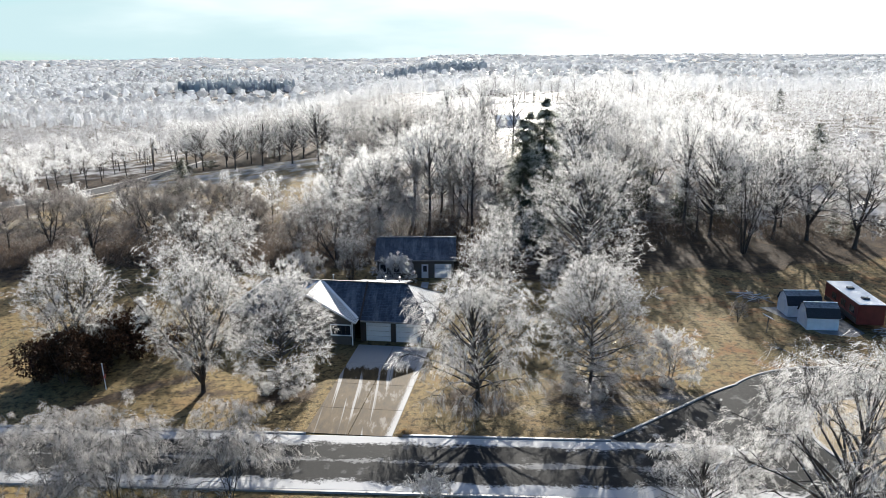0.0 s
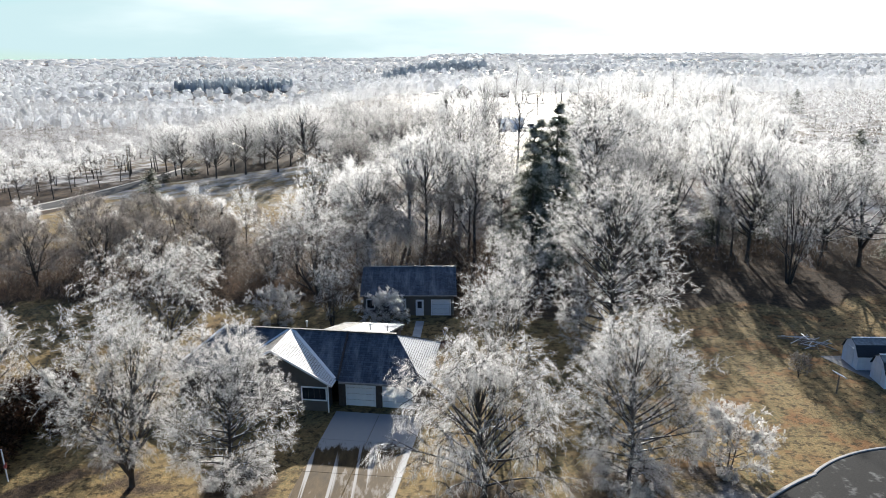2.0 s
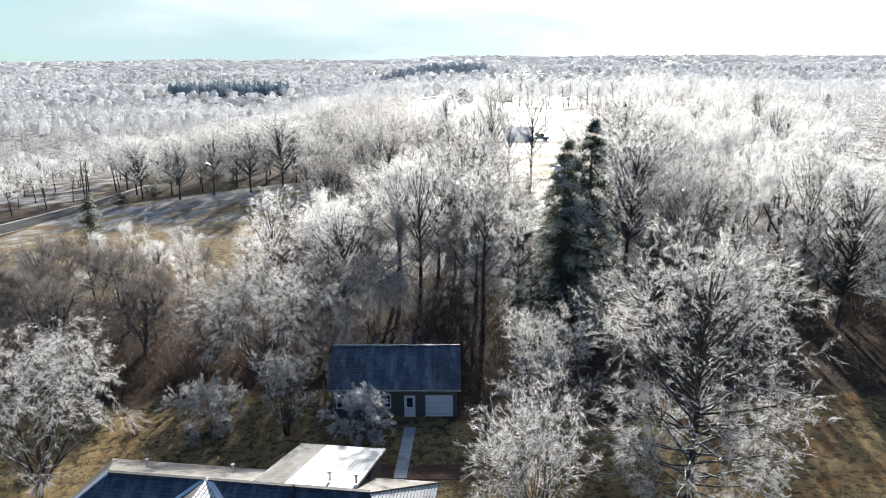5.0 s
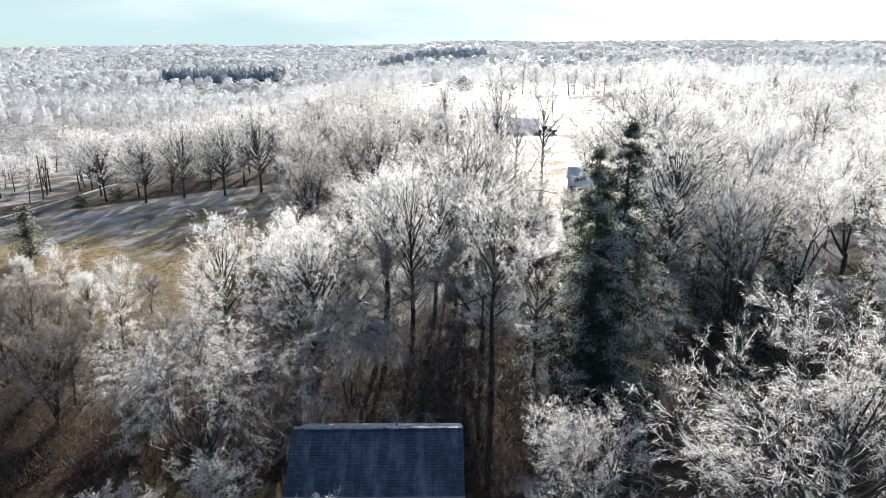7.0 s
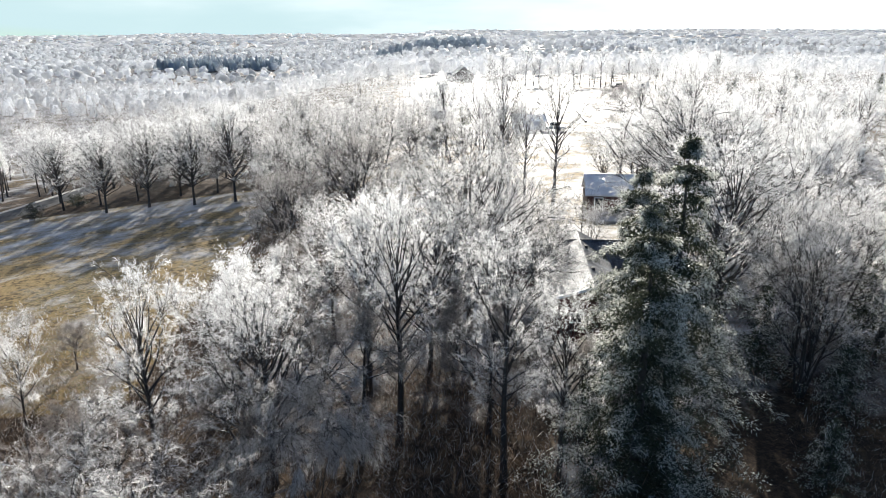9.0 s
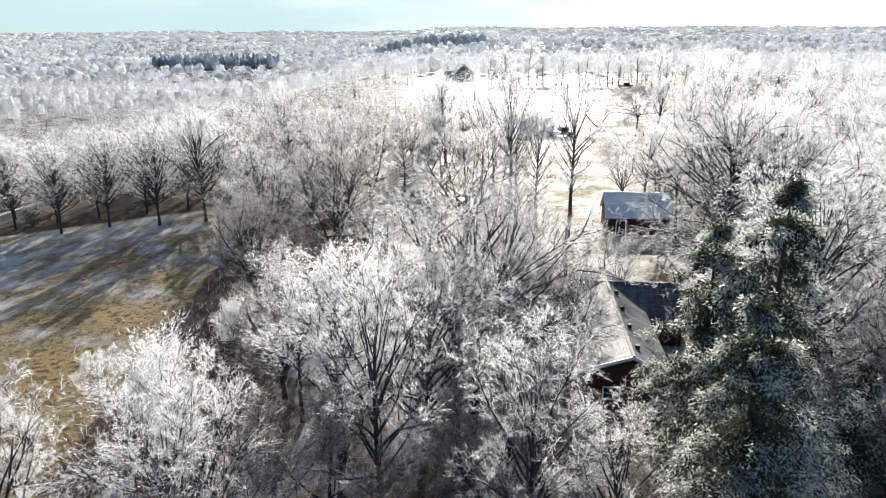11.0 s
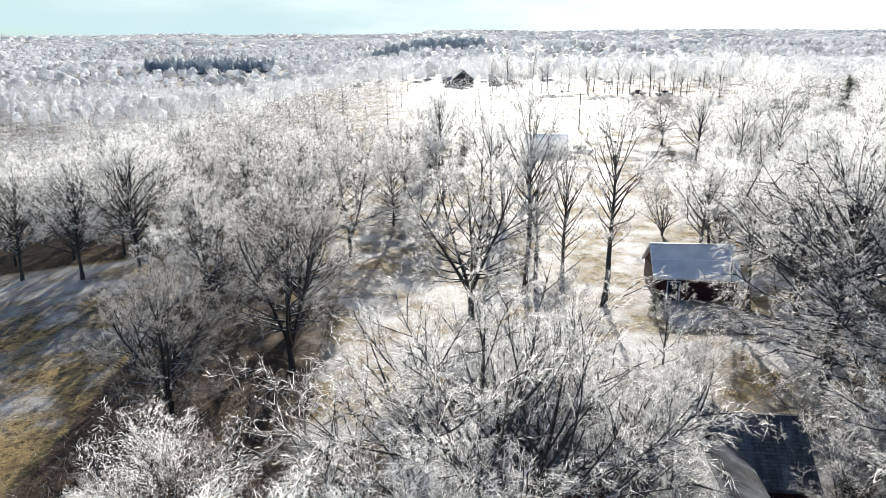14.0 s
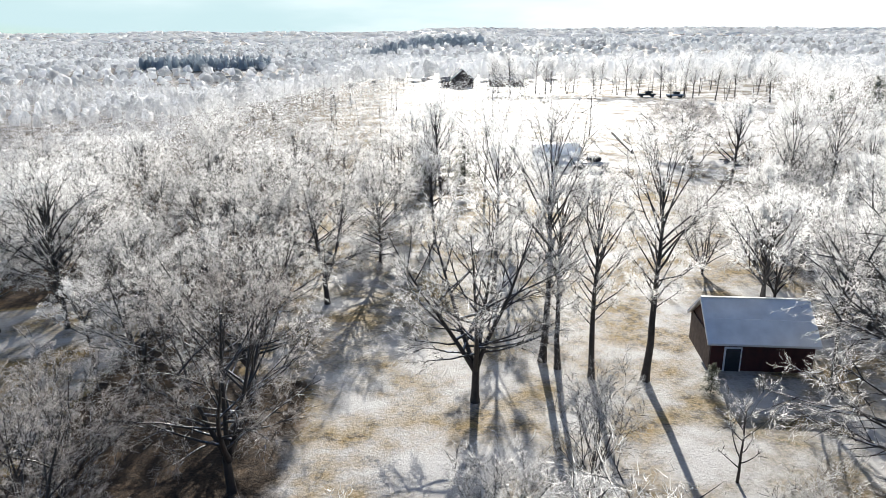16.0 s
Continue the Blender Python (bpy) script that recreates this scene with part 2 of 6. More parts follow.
class Growth:
    """Collects the wood (tubes) and the twigs (thin tapered blades) of one tree."""

    def __init__(self, seed):
        self.r = np.random.RandomState(seed)
        self.v, self.q = [], []
        self.tw, self.st = [], []

    def tube(self, pts, rads, sides):
        base = len(self.v)
        n = len(pts)
        for i in range(n):
            d = unit(pts[min(i + 1, n - 1)] - pts[max(i - 1, 0)])
            s = unit(np.cross(d, (0.31, 0.95, 0.05)))
            t = np.cross(d, s)
            for k in range(sides):
                an = 2 * math.pi * k / sides
                self.v.append(pts[i] + rads[i] * (math.cos(an) * s + math.sin(an) * t))
        for i in range(n - 1):
            for k in range(sides):
                k2 = (k + 1) % sides
                self.q.append((base + i * sides + k, base + i * sides + k2, base + (i + 1) * sides + k2, base + (i + 1) * sides + k))

    def path(self, p, d, length, n, bend, wob):
        """A wavering line; bend lifts (above 0) or drops its end."""
        pts = [np.array(p, float)]
        d = unit(np.array(d, float))
        for i in range(n):
            d = unit(d + UP * bend / n + self.r.normal(0, wob, 3))
            pts.append(pts[-1] + d * length / n)
        return pts

    def side(self, d, angle):
        """A way that leaves d by about that angle, at any turn round it."""
        s = unit(np.cross(d, self.r.normal(0, 1, 3)))
        return unit(d * math.cos(angle) + s * math.sin(angle))

    def twigs_on(self, pts, n, length, width, droop, spread=0.8, start=0.15, fuzz=0.0, fork_twigs=True):
        m = len(pts) - 1
        for _ in range(n):
            u = self.r.uniform(start, 1.0) * m
            i = min(int(u), m - 1)
            p = pts[i] + (pts[i + 1] - pts[i]) * (u - i)
            if fuzz:
                p = p + self.r.normal(0, fuzz, 3)
            d = unit(unit(pts[i + 1] - pts[i]) + self.r.normal(0, spread, 3) * 0.6 + UP * 0.1)
            ln = length * self.r.uniform(0.45, 1.2)
            wd = width * self.r.uniform(0.6, 1.3)
            self.tw.append((*p, *d, ln, wd, droop))
            if fork_twigs:
                # a shorter side twig from half way up
                d2 = unit(d + self.r.normal(0, 0.55, 3))
                self.tw.append((*(p + d * ln * self.r.uniform(0.25, 0.6)), *d2, ln * self.r.uniform(0.4, 0.7), wd * 0.85, droop))

    def stick(self, p, q, width):
        """A thin side branch as one tapered blade."""
        p, q = np.array(p, float), np.array(q, float)
        s = unit(np.cross(q - p, self.r.normal(0, 1, 3))) * width * 0.5
        self.st.append((p - s, p + s, q))

    def meshes(self, name):
        v = np.array(self.v)
        st = np.array(self.st).reshape(-1, 3)
        tri = (np.arange(len(st)) + len(v)).reshape(-1, 3)
        wood = mesh_arrays(name + "_wood", np.concatenate([v, st]), np.array(self.q, np.int32).reshape(-1, 4), tri, BARK)
        return wood, blades(name + "_twigs", np.array(self.tw), self.r, ICE)


def blades(name, tw, r, mat):
    """Thin tapered twigs, their tips pulled down by the droop."""
    n = len(tw)
    P, D, L, W, S = tw[:, 0:3], tw[:, 3:6], tw[:, 6:7], tw[:, 7:8], tw[:, 8:9]
    tip = P + D * L * (1 - 0.3 * np.clip(S, 0, 1)) + np.array(((0, 0, -1.0),)) * (S * L * 0.5)
    side = np.cross(tip - P, r.normal(0, 1, (n, 3)))
    side /= np.linalg.norm(side, axis=1, keepdims=True) + 1e-9
    V = np.stack([P - side * W * 0.5, P + side * W * 0.5, tip], 1).reshape(-1, 3)
    return mesh_arrays(name, V, np.zeros((0, 4), np.int32), np.arange(n * 3).reshape(-1, 3), mat)


def profile(shape, u):
    if shape == "round":
        return math.sqrt(max(0.03, 1 - (1.75 * u - 0.7) ** 2 * 0.9)) * (1 - 0.25 * u)
    if shape == "cone":
        return 0.25 + 0.75 * (1 - u) ** 0.8
    if shape == "vase":
        return 0.55 + 0.45 * math.sin(math.pi * min(1, u + 0.25))
    return 0.6 + 0.4 * math.sin(math.pi * u)


def grow_tree(seed, H, W, clear, shape, limbs, rise, bend, second, third, twigs, tlen, twid, droop, stems=1, girth=1.0, fork=0.0, fine=True):
    """One bare tree. H height, W crown radius, clear the bare share of the trunk, rise the limbs' first angle (low, high) in degrees."""
    g = Growth(seed)
    r = g.r
    tlen, twid, twigs = tlen * 0.55, twid * 0.84, int(twigs * (1.4 if fine else 1.2))
    r0 = 0.0185 * H * girth / math.sqrt(stems)
    golden = r.uniform(0, 6.28)
    if fork:
        # one short bole that divides into rising limbs
        r0 = 0.02 * H * girth
        g.tube(g.path((0, 0, -0.4), (0.04, 0.02, 1), fork * H + 0.6, 3, 0, 0.03), [r0 * 1.4, r0, r0 * 0.9, r0 * 0.85], 8 if fine else 6)
        r0 *= 0.62
    for s in range(stems):
        an = 6.283 * s / stems + r.uniform(0, 1)
        tilt = 0.0 if stems == 1 else r.uniform(0.1, 0.28)
        if fork:
            tilt = r.uniform(0.05, 0.2) if s == 0 else r.uniform(0.3, 0.75)
        d0 = unit(np.array((math.cos(an) * tilt, math.sin(an) * tilt, 1.0)))
        base = np.array((math.cos(an), math.sin(an), 0)) * (0 if stems == 1 else r0 * 1.2)
        lead = H * (0.93 if stems == 1 else r.uniform(0.75, 0.95))
        if fork:
            base, lead = np.array((0, 0, fork * H)) + d0 * 0.05, (H - fork * H) * r.uniform(0.82, 0.97)
            trunk = g.path(base, d0, lead, 9, 0.35, 0.045)
        else:
            trunk = g.path(base - UP * 0.4, d0, lead, 9, 0.05 if stems == 1 else 0.25, 0.035)
        rads = [r0 * (1.35 if i == 0 else 1) * (1 - i / 9.6) ** 0.85 for i in range(10)]
        g.tube(trunk, rads, 7 if fine else 5)
        nl = max(3, limbs // stems)
        for k in range(nl):
            u = (k + r.uniform(0.1, 0.9)) / nl
            h = clear + ((0.8 - clear) * u ** 1.2 if shape == "round" else (0.97 - clear) * u)
            i = min(int(h * 9), 8)
            p = trunk[i] + (trunk[i + 1] - trunk[i]) * (h * 9 - i)
            golden += 2.4 + r.uniform(-0.4, 0.4)
            el = radians(rise[0] + (rise[1] - rise[0]) * u + r.uniform(-8, 8))
            d = np.array((math.cos(golden) * math.cos(el), math.sin(golden) * math.cos(el), math.sin(el)))
            ln = W * profile(shape, u) * r.uniform(0.8, 1.15) / max(0.45, math.cos(el) * 1.05)
            if shape == "round":
                # out to the skin of an egg-shaped crown
                cz, rz = H * 0.56, H * 0.46
                o_, k_ = (p - np.array((0, 0, cz))) / np.array((W, W, rz)), d / np.array((W, W, rz))
                aa, bb, cc = k_ @ k_, o_ @ k_, o_ @ o_ - 1
                ln = (-bb + math.sqrt(max(0.01, bb * bb - aa * cc))) / aa * r.uniform(0.72, 0.98)
            ln = max(1.0, min(ln, (1.04 - h * 0.55) * H))
            limb = g.path(p, d, ln, 5, bend, 0.09)
            lr = min(rads[i] * 0.68, 0.014 * ln + 0.025)
            g.tube(limb, [lr * (1 - j / 5.6) for j in range(6)], 4 if fine else 3)
            for _ in range(second):
                q = r.uniform(0.3, 1.0) ** 0.7 * 5
                j = min(int(q), 4)
                p2 = limb[j] + (limb[j + 1] - limb[j]) * (q - j)
                d2 = unit(g.side(unit(limb[j + 1] - limb[j]), r.uniform(0.5, 0.95)) + UP * 0.12)
                l2 = ln * r.uniform(0.22, 0.42) * (1.15 - 0.09 * q)
                if not fine:
                    b2 = g.path(p2, d2, l2, 2, bend * 0.7 - droop * 0.35, 0.12)
                    g.stick(p2, b2[-1], lr * 0.9)
                    g.twigs_on(b2, twigs, tlen, twid, droop, fuzz=0.14 * l2, start=0.2)
                    continue
                b2 = g.path(p2, d2, l2, 3, bend * 0.7 - droop * 0.35, 0.12)
                for j2 in range(3):
                    g.stick(b2[j2] - (b2[j2 + 1] - b2[j2]) * 0.15, b2[j2 + 1] + (b2[j2 + 1] - b2[j2]) * 0.5, max(0.04, lr * (0.8 - 0.2 * j2)))
                for _ in range(third):
                    q3 = r.uniform(0.2, 1.0) * 3
                    j3 = min(int(q3), 2)
                    p3 = b2[j3] + (b2[j3 + 1] - b2[j3]) * (q3 - j3)
                    d3 = g.side(unit(b2[j3 + 1] - b2[j3]), r.uniform(0.4, 0.9))
                    b3 = g.path(p3, d3, l2 * r.uniform(0.35, 0.65), 2, bend * 0.4 - droop * 0.6, 0.14)
                    g.stick(b3[0], b3[1], 0.035)
                    for e0, e1, w3 in ((b3[0], b3[1] + (b3[2] - b3[1]) * 0.3, twid * 1.2), (b3[1], b3[2], twid)):
                        g.tw.append((*e0, *unit(e1 - e0), np.linalg.norm(e1 - e0), w3, 0.0))
                    g.twigs_on(b3, twigs, tlen, twid, droop, fuzz=0.05)
            g.twigs_on(limb, twigs * 2, tlen, twid, droop, start=0.55)
        g.twigs_on(trunk, twigs * 2, tlen, twid, droop, start=0.7)
    return g


def tree_thing(name, g, label, category="tree", group="", bark=None, ice=None):
    root = thing(name, label, category, group)
    wood, tw = g.meshes(name)
    if bark:
        wood.materials[0] = bark
    if ice:
        tw.materials[0] = ice
    part("trunk", wood, root)
    part("crown", tw, root, "ice-glazed bare twigs")
    return root


def stand(ob, x, y, turn=0.0, size=1.0, sink=0.0):
    """Stand a thing on the ground; what lies past the wood's edge is set back a little."""
    y = y + 2.3 * float(sstep(91, 97, y))
    ob.matrix_basis = Matrix.Translation((x, y, gz(x, y) - sink)) @ Matrix.Rotation(radians(turn), 4, 'Z') @ Matrix.Diagonal((size, size, size, 1))
    return ob


def another(ob, x, y, turn, size, label="", group=""):
    """A further tree of that kind elsewhere."""
    c = copy_thing(ob, Matrix.Identity(4))
    stand(c, x, y, turn, size)
    return tagged(c, label, "", group)


# ---- ground ----
def graded(lo, hi, fine, far, ratio):
    """Grid lines: even between lo and hi, then wider and wider out to far."""
    mid = list(np.arange(lo, hi + 0.01, fine))
    up, s = [hi], fine
    while up[-1] < far[1]:
        s *= ratio
        up.append(up[-1] + s)
    down, s = [lo], fine
    while down[-1] > far[0]:
        s *= ratio
        down.append(down[-1] - s)
    return np.array(down[:0:-1] + mid + up[1:])


def in_field(x, y):
    """The open meadow west of the wood."""
    return (x > -70) & (x < -20.5) & (y > 108) & (y < 171)


def ground_material():
    m, nt, b = material("winter_ground")
    att = nt.nodes.new("ShaderNodeAttribute")
    att.attribute_name = "cover"
    sep = nt.nodes.new("ShaderNodeSeparateColor")
    nt.links.new(att.outputs["Color"], sep.inputs[0])
    big, med, small = noise_node(nt, 0.1, 5, 0.6), noise_node(nt, 0.6, 6, 0.65), noise_node(nt, 5.0, 6, 0.7)
    grass = mix(nt, step(nt, big, 0.42, 0.6), (0.17, 0.132, 0.064), (0.085, 0.086, 0.046))
    grass = mix(nt, step(nt, small, 0.35, 0.7), grass, (0.3, 0.2, 0.088))
    lump = noise_node(nt, 1.7, 5, 0.7)
    grass = mix(nt, calc(nt, 'MULTIPLY', step(nt, noise_node(nt, 0.33, 4, 0.6), 0.48, 0.66), sep.outputs[2]), grass, (0.2, 0.105, 0.045))
    grass = mix(nt, step(nt, lump, 0.48, 0.62), grass, (0.06, 0.044, 0.022))
    grass = mix(nt, step(nt, med, 0.5, 0.75), grass, (0.075, 0.052, 0.024))
    litter = mix(nt, step(nt, small, 0.35, 0.65), (0.025, 0.018, 0.013), (0.085, 0.058, 0.038))
    litter = mix(nt, step(nt, lump, 0.45, 0.6), litter, (0.03, 0.022, 0.016))
    litter = mix(nt, step(nt, med, 0.5, 0.7), litter, (0.11, 0.072, 0.042))
    base = mix(nt, step(nt, calc(nt, 'ADD', sep.outputs[0], calc(nt, 'MULTIPLY', calc(nt, 'SUBTRACT', med, 0.5), 0.8)), 0.35, 0.65), grass, litter)
    # crusted sleet: lies in patches, thick where the cover says
    wide = noise_node(nt, 0.2, 3)
    patch = calc(nt, 'ADD', calc(nt, 'MULTIPLY', calc(nt, 'SUBTRACT', med, 0.5), 0.6), calc(nt, 'MULTIPLY', calc(nt, 'SUBTRACT', small, 0.5), 0.4))
    patch = calc(nt, 'ADD', patch, calc(nt, 'MULTIPLY', calc(nt, 'SUBTRACT', wide, 0.5), 1.25))
    ice = step(nt, calc(nt, 'ADD', sep.outputs[1], patch), 0.32, 0.85)
    colour_in(nt, b, mix(nt, ice, base, (0.4, 0.392, 0.384)))
    b.inputs["Specular IOR Level"].default_value = 0.06
    rough = nt.nodes.new("ShaderNodeMapRange")
    rough.inputs["To Min"].default_value = 0.75
    rough.inputs["To Max"].default_value = 0.55
    nt.links.new(ice, rough.inputs["Value"])
    nt.links.new(rough.outputs[0], b.inputs["Roughness"])
    bump(nt, b, calc(nt, 'ADD', calc(nt, 'MULTIPLY', med, 0.5), small), 0.1, 0.8)
    return m


GROUND = ground_material()


def build_ground():
    xs = graded(-90, 90, 1.8, (-7000, 7000), 1.14)
    ys = graded(20, 190, 1.8, (-500, 9500), 1.1)
    X, Y = np.meshgrid(xs, ys)
    Z = ground_z(X, Y)
    ny, nx = X.shape
    idx = np.arange(nx * ny).reshape(ny, nx)
    quads = np.stack([idx[:-1, :-1], idx[:-1, 1:], idx[1:, 1:], idx[1:, :-1]], -1).reshape(-1, 4)
    me = mesh_arrays("ground", np.stack([X, Y, Z], -1).reshape(-1, 3), quads, np.zeros((0, 3), np.int32), GROUND)
    x, y = X.ravel(), Y.ravel()
    wander = 1.6 * np.sin(x / 5.3) + 1.1 * np.sin(x / 2.1 + 1.0) + 2.0 * np.sin(x / 13.0 + 0.5)
    litter = sstep(83, 91, y + wander) * (1 - in_field(x, y)) * (1 - sstep(128, 140, y) * sstep(-14, -8, x) * (1 - sstep(30, 40, x)))
    litter = np.where((y > 200), 0.55, litter)
    ice = 0.1 + 0.0 * x
    ice = np.maximum(ice, 0.62 * sstep(126, 142, y) * sstep(-16, -2, x) * (1 - sstep(156, 170, y) * 0.42))
    ice = np.maximum(ice, 0.62 * sstep(220, 245, y) * sstep(15, 30, x) * (1 - sstep(330, 345, y)))
    ice = np.maximum(ice, np.maximum(0.46 * sstep(185, 240, y), 0.55 * sstep(400, 460, y)))
    ice = np.maximum(ice, 0.42 * sstep(2, 8, x) * (1 - sstep(20, 26, x)) * (1 - sstep(52, 60, y)))
    ice = np.maximum(ice, 0.5 * sstep(100, 112, y) * sstep(22, 30, x))
    # sleet in the wood, raised to put the sunlit yard's brightness into the colour
    ice = np.maximum(ice, 0.56 * sstep(100, 112, y) * sstep(-18, -8, x))
    ice = np.maximum(ice, 0.55 * sstep(150, 185, y) * sstep(60, 80, -x))
    ice = np.where(in_field(x, y), 0.36 + 0.22 * sstep(128, 165, y), ice)
    # leaf litter and thin sleet under the front trees, and a leaf berm in the west garden
    for px, py, ra in ((3.1, 52.3, 5.0), (12.5, 53.8, 6.0), (-13.1, 54.2, 4.5), (18.5, 54.5, 3.5), (-19.8, 54.5, 3.0)):
        near = 1 - sstep(ra * 0.5, ra, np.hypot(x - px, y - py))
        litter = np.maximum(litter, 0.62 * near)
        ice = np.maximum(ice, 0.26 * near)
    # sleet on the open ground behind the garage and on the way to the red house
    for px, py, rx, ry in ((6.9, 88.6, 2.6, 2.2), (9.6, 101.5, 1.9, 4.2), (10.9, 109.5, 2.6, 4.0)):
        ice = np.maximum(ice, 0.75 * (1 - sstep(0.55, 1.0, np.hypot((x - px) / rx, (y - py) / ry))))
    litter = np.maximum(litter, 0.7 * (1 - sstep(0.8, 2.0, np.abs(y - 55.0 - (x + 25) * 0.75))) * (1 - sstep(4, 7, np.abs(x + 26))))
    # dark litter west of the clearing, little sleet; tree shade put into it too
    litter = np.maximum(litter, 0.85 * sstep(126, 132, y) * (1 - sstep(150, 158, y)) * sstep(-21, -18, x) * (1 - sstep(-7, -4, x)))
    ice = np.where((y > 126) & (y < 153) & (x > -20.5) & (x < -6), np.minimum(ice, 0.2), ice)
    col = me.color_attributes.new("cover", 'FLOAT_COLOR', 'POINT')
    col.data.foreach_set("color", np.stack([litter, ice, (1 - sstep(86, 98, y)) * (0.35 + 0.65 * sstep(10, 22, x)), 0 * x + 1], -1).astype(np.float32).ravel())
    me.polygons.foreach_set("use_smooth", [True] * len(me.polygons))
    ob = new("ground", me)
    return tagged(ob, "dead winter grass and leaf litter with sleet crust", "ground", "", "structure")


build_ground()


# ---- road, turning circle, driveway ----
def asphalt_material(name, along, half, rgb=(0.019, 0.0195, 0.02), frost=0.22):
    """Wet asphalt; sleet lies along the edges and between the wheel tracks."""
    m, nt, b = material(name)
    tc = nt.nodes.new("ShaderNodeTexCoord")
    sep = nt.nodes.new("ShaderNodeSeparateXYZ")
    nt.links.new(tc.outputs["Object"], sep.inputs[0])
    med, small = noise_node(nt, 0.8, 6, 0.65, stretch=(0.25, 1, 1)), noise_node(nt, 30.0, 3)
    off = calc(nt, 'ABSOLUTE', sep.outputs[1], 0.0)
    wob = calc(nt, 'ADD', calc(nt, 'MULTIPLY', calc(nt, 'SUBTRACT', med, 0.5), 2.6), calc(nt, 'MULTIPLY', calc(nt, 'SUBTRACT', noise_node(nt, 3.5, 5, 0.7), 0.5), 1.6))
    edge = step(nt, calc(nt, 'ADD', off, wob), half - 1.4, half - 0.9)
    mid = calc(nt, 'SUBTRACT', 1.0, step(nt, calc(nt, 'ADD', off, calc(nt, 'MULTIPLY', wob, -0.9)), 0.0, 0.28))
    ice = calc(nt, 'MAXIMUM', edge, calc(nt, 'MULTIPLY', mid, along))
    thin = step(nt, noise_node(nt, 0.9, 5, 0.65), 0.55, 0.7)
    ice = calc(nt, 'MAXIMUM', ice, calc(nt, 'MULTIPLY', thin, frost))
    tar = ramp(nt, small, [(0.3, tuple(c * 0.7 for c in rgb)), (0.7, tuple(c * 1.4 for c in rgb))])
    colour_in(nt, b, mix(nt, ice, tar, (0.46, 0.46, 0.46)))
    b.inputs["Roughness"].default_value = 0.75
    b.inputs["Specular IOR Level"].default_value = 0.1
    bump(nt, b, small, 0.02)
    return m


def build_road():
    n = 90
    xs = np.linspace(-120, 24, n)
    bm = bmesh.new()
    rows = [[bm.verts.new((float(x), o, z)) for x in xs] for o, z in ((-3.5, 0.0), (-3.35, 0.05), (0, 0.09), (3.35, 0.05), (3.5, 0.0))]
    for a_, b_ in zip(rows[:-1], rows[1:]):
        for i in range(n - 1):
            bm.faces.new((a_[i], a_[i + 1], b_[i + 1], b_[i]))
    ob = new("road", bm_mesh("road", bm, asphalt_material("wet_asphalt", 0.4, 3.5)))
    ob.matrix_basis = pose(0, 43.28, 0, 0, 0, -3.4)
    tagged(ob, "wet asphalt road with sleet along both edges", "road", "", "structure")
    # kerbs: rolled concrete, glazed
    kerb_mat = plain("iced_concrete_kerb", (0.27, 0.265, 0.26), 0.5, vary=0.2, scale=1.5)
    for off, x0, x1 in ((3.62, -120, -10.2), (3.62, -3.0, 12.3), (-3.62, -120, 18)):
        k = box("kerb", kerb_mat, x0, x1, off - 0.13, off + 0.13, -0.05, 0.13, bevel=0.04)
        o = new("kerb", k)
        o.matrix_basis = pose(0, 43.28, 0, 0, 0, -3.4)
        tagged(o, "low ice-glazed concrete kerb beside the road", "kerb", "", "structure")
    # turning circle with its island
    cx, cy, R, RI = 34.0, 45.6, 12.9, 6.8
    m = asphalt_material("wet_asphalt_circle", 0.0, 40)
    bm = bmesh.new()
    N = 72
    outer = [bm.verts.new((R * math.cos(6.2832 * i / N), R * math.sin(6.2832 * i / N), 0.055)) for i in range(N)]
    inner = [bm.verts.new((RI * math.cos(6.2832 * i / N), RI * math.sin(6.2832 * i / N), 0.095)) for i in range(N)]
    for i in range(N):
        j = (i + 1) % N
        bm.faces.new((outer[i], outer[j], inner[j], inner[i]))
    ob = new("turning_circle", bm_mesh("turning_circle", bm, m))
    ob.matrix_basis = pose(cx, cy, 0)
    tagged(ob, "dark wet asphalt turning circle of the road", "road", "", "structure")

    def ring(name, r0, r1, z0, z1, mat, label, a0=0.0, a1=6.2832):
        bm = bmesh.new()
        prof = ((r0, z0), (r0, z1 - 0.03), (r0 + 0.04, z1), (r1 - 0.04, z1), (r1, z1 - 0.03), (r1, z0))
        rings = [[bm.verts.new((r_ * math.cos(a0 + (a1 - a0) * i / N), r_ * math.sin(a0 + (a1 - a0) * i / N), z_)) for r_, z_ in prof] for i in range(N + 1)]
        for p_, q_ in zip(rings[:-1], rings[1:]):
            for i in range(5):
                bm.faces.new((p_[i], q_[i], q_[i + 1], p_[i + 1]))
        o = new(name, bm_mesh(name, bm, mat))
        o.matrix_basis = pose(cx, cy, 0)
        return tagged(o, label, "kerb", "", "structure")

    ring("kerb", R - 0.02, R + 0.2, -0.1, 0.12, kerb_mat, "ice-glazed kerb round the turning circle", -2.5, 2.3)
    # the road widens into the circle behind a curving kerb
    ctrl = (Vector((cx + R * math.cos(2.3), cy + R * math.sin(2.3), 0)), Vector((22.3, 53.9, 0)), Vector((18.6, 50.4, 0)), Vector((12.6, 46.55, 0)))
    curve = [ctrl[0] * (1 - u) ** 3 + ctrl[1] * 3 * u * (1 - u) ** 2 + ctrl[2] * 3 * u * u * (1 - u) + ctrl[3] * u ** 3 for u in (k / 20 for k in range(21))]
    bm = bmesh.new()
    near_v = [bm.verts.new((q.x, q.y, 0.028)) for q in curve]
    far_v = [bm.verts.new((24.0 - 11.0 * k / 20, 45.5 + 0.65 * k / 20, 0.028)) for k in range(21)]
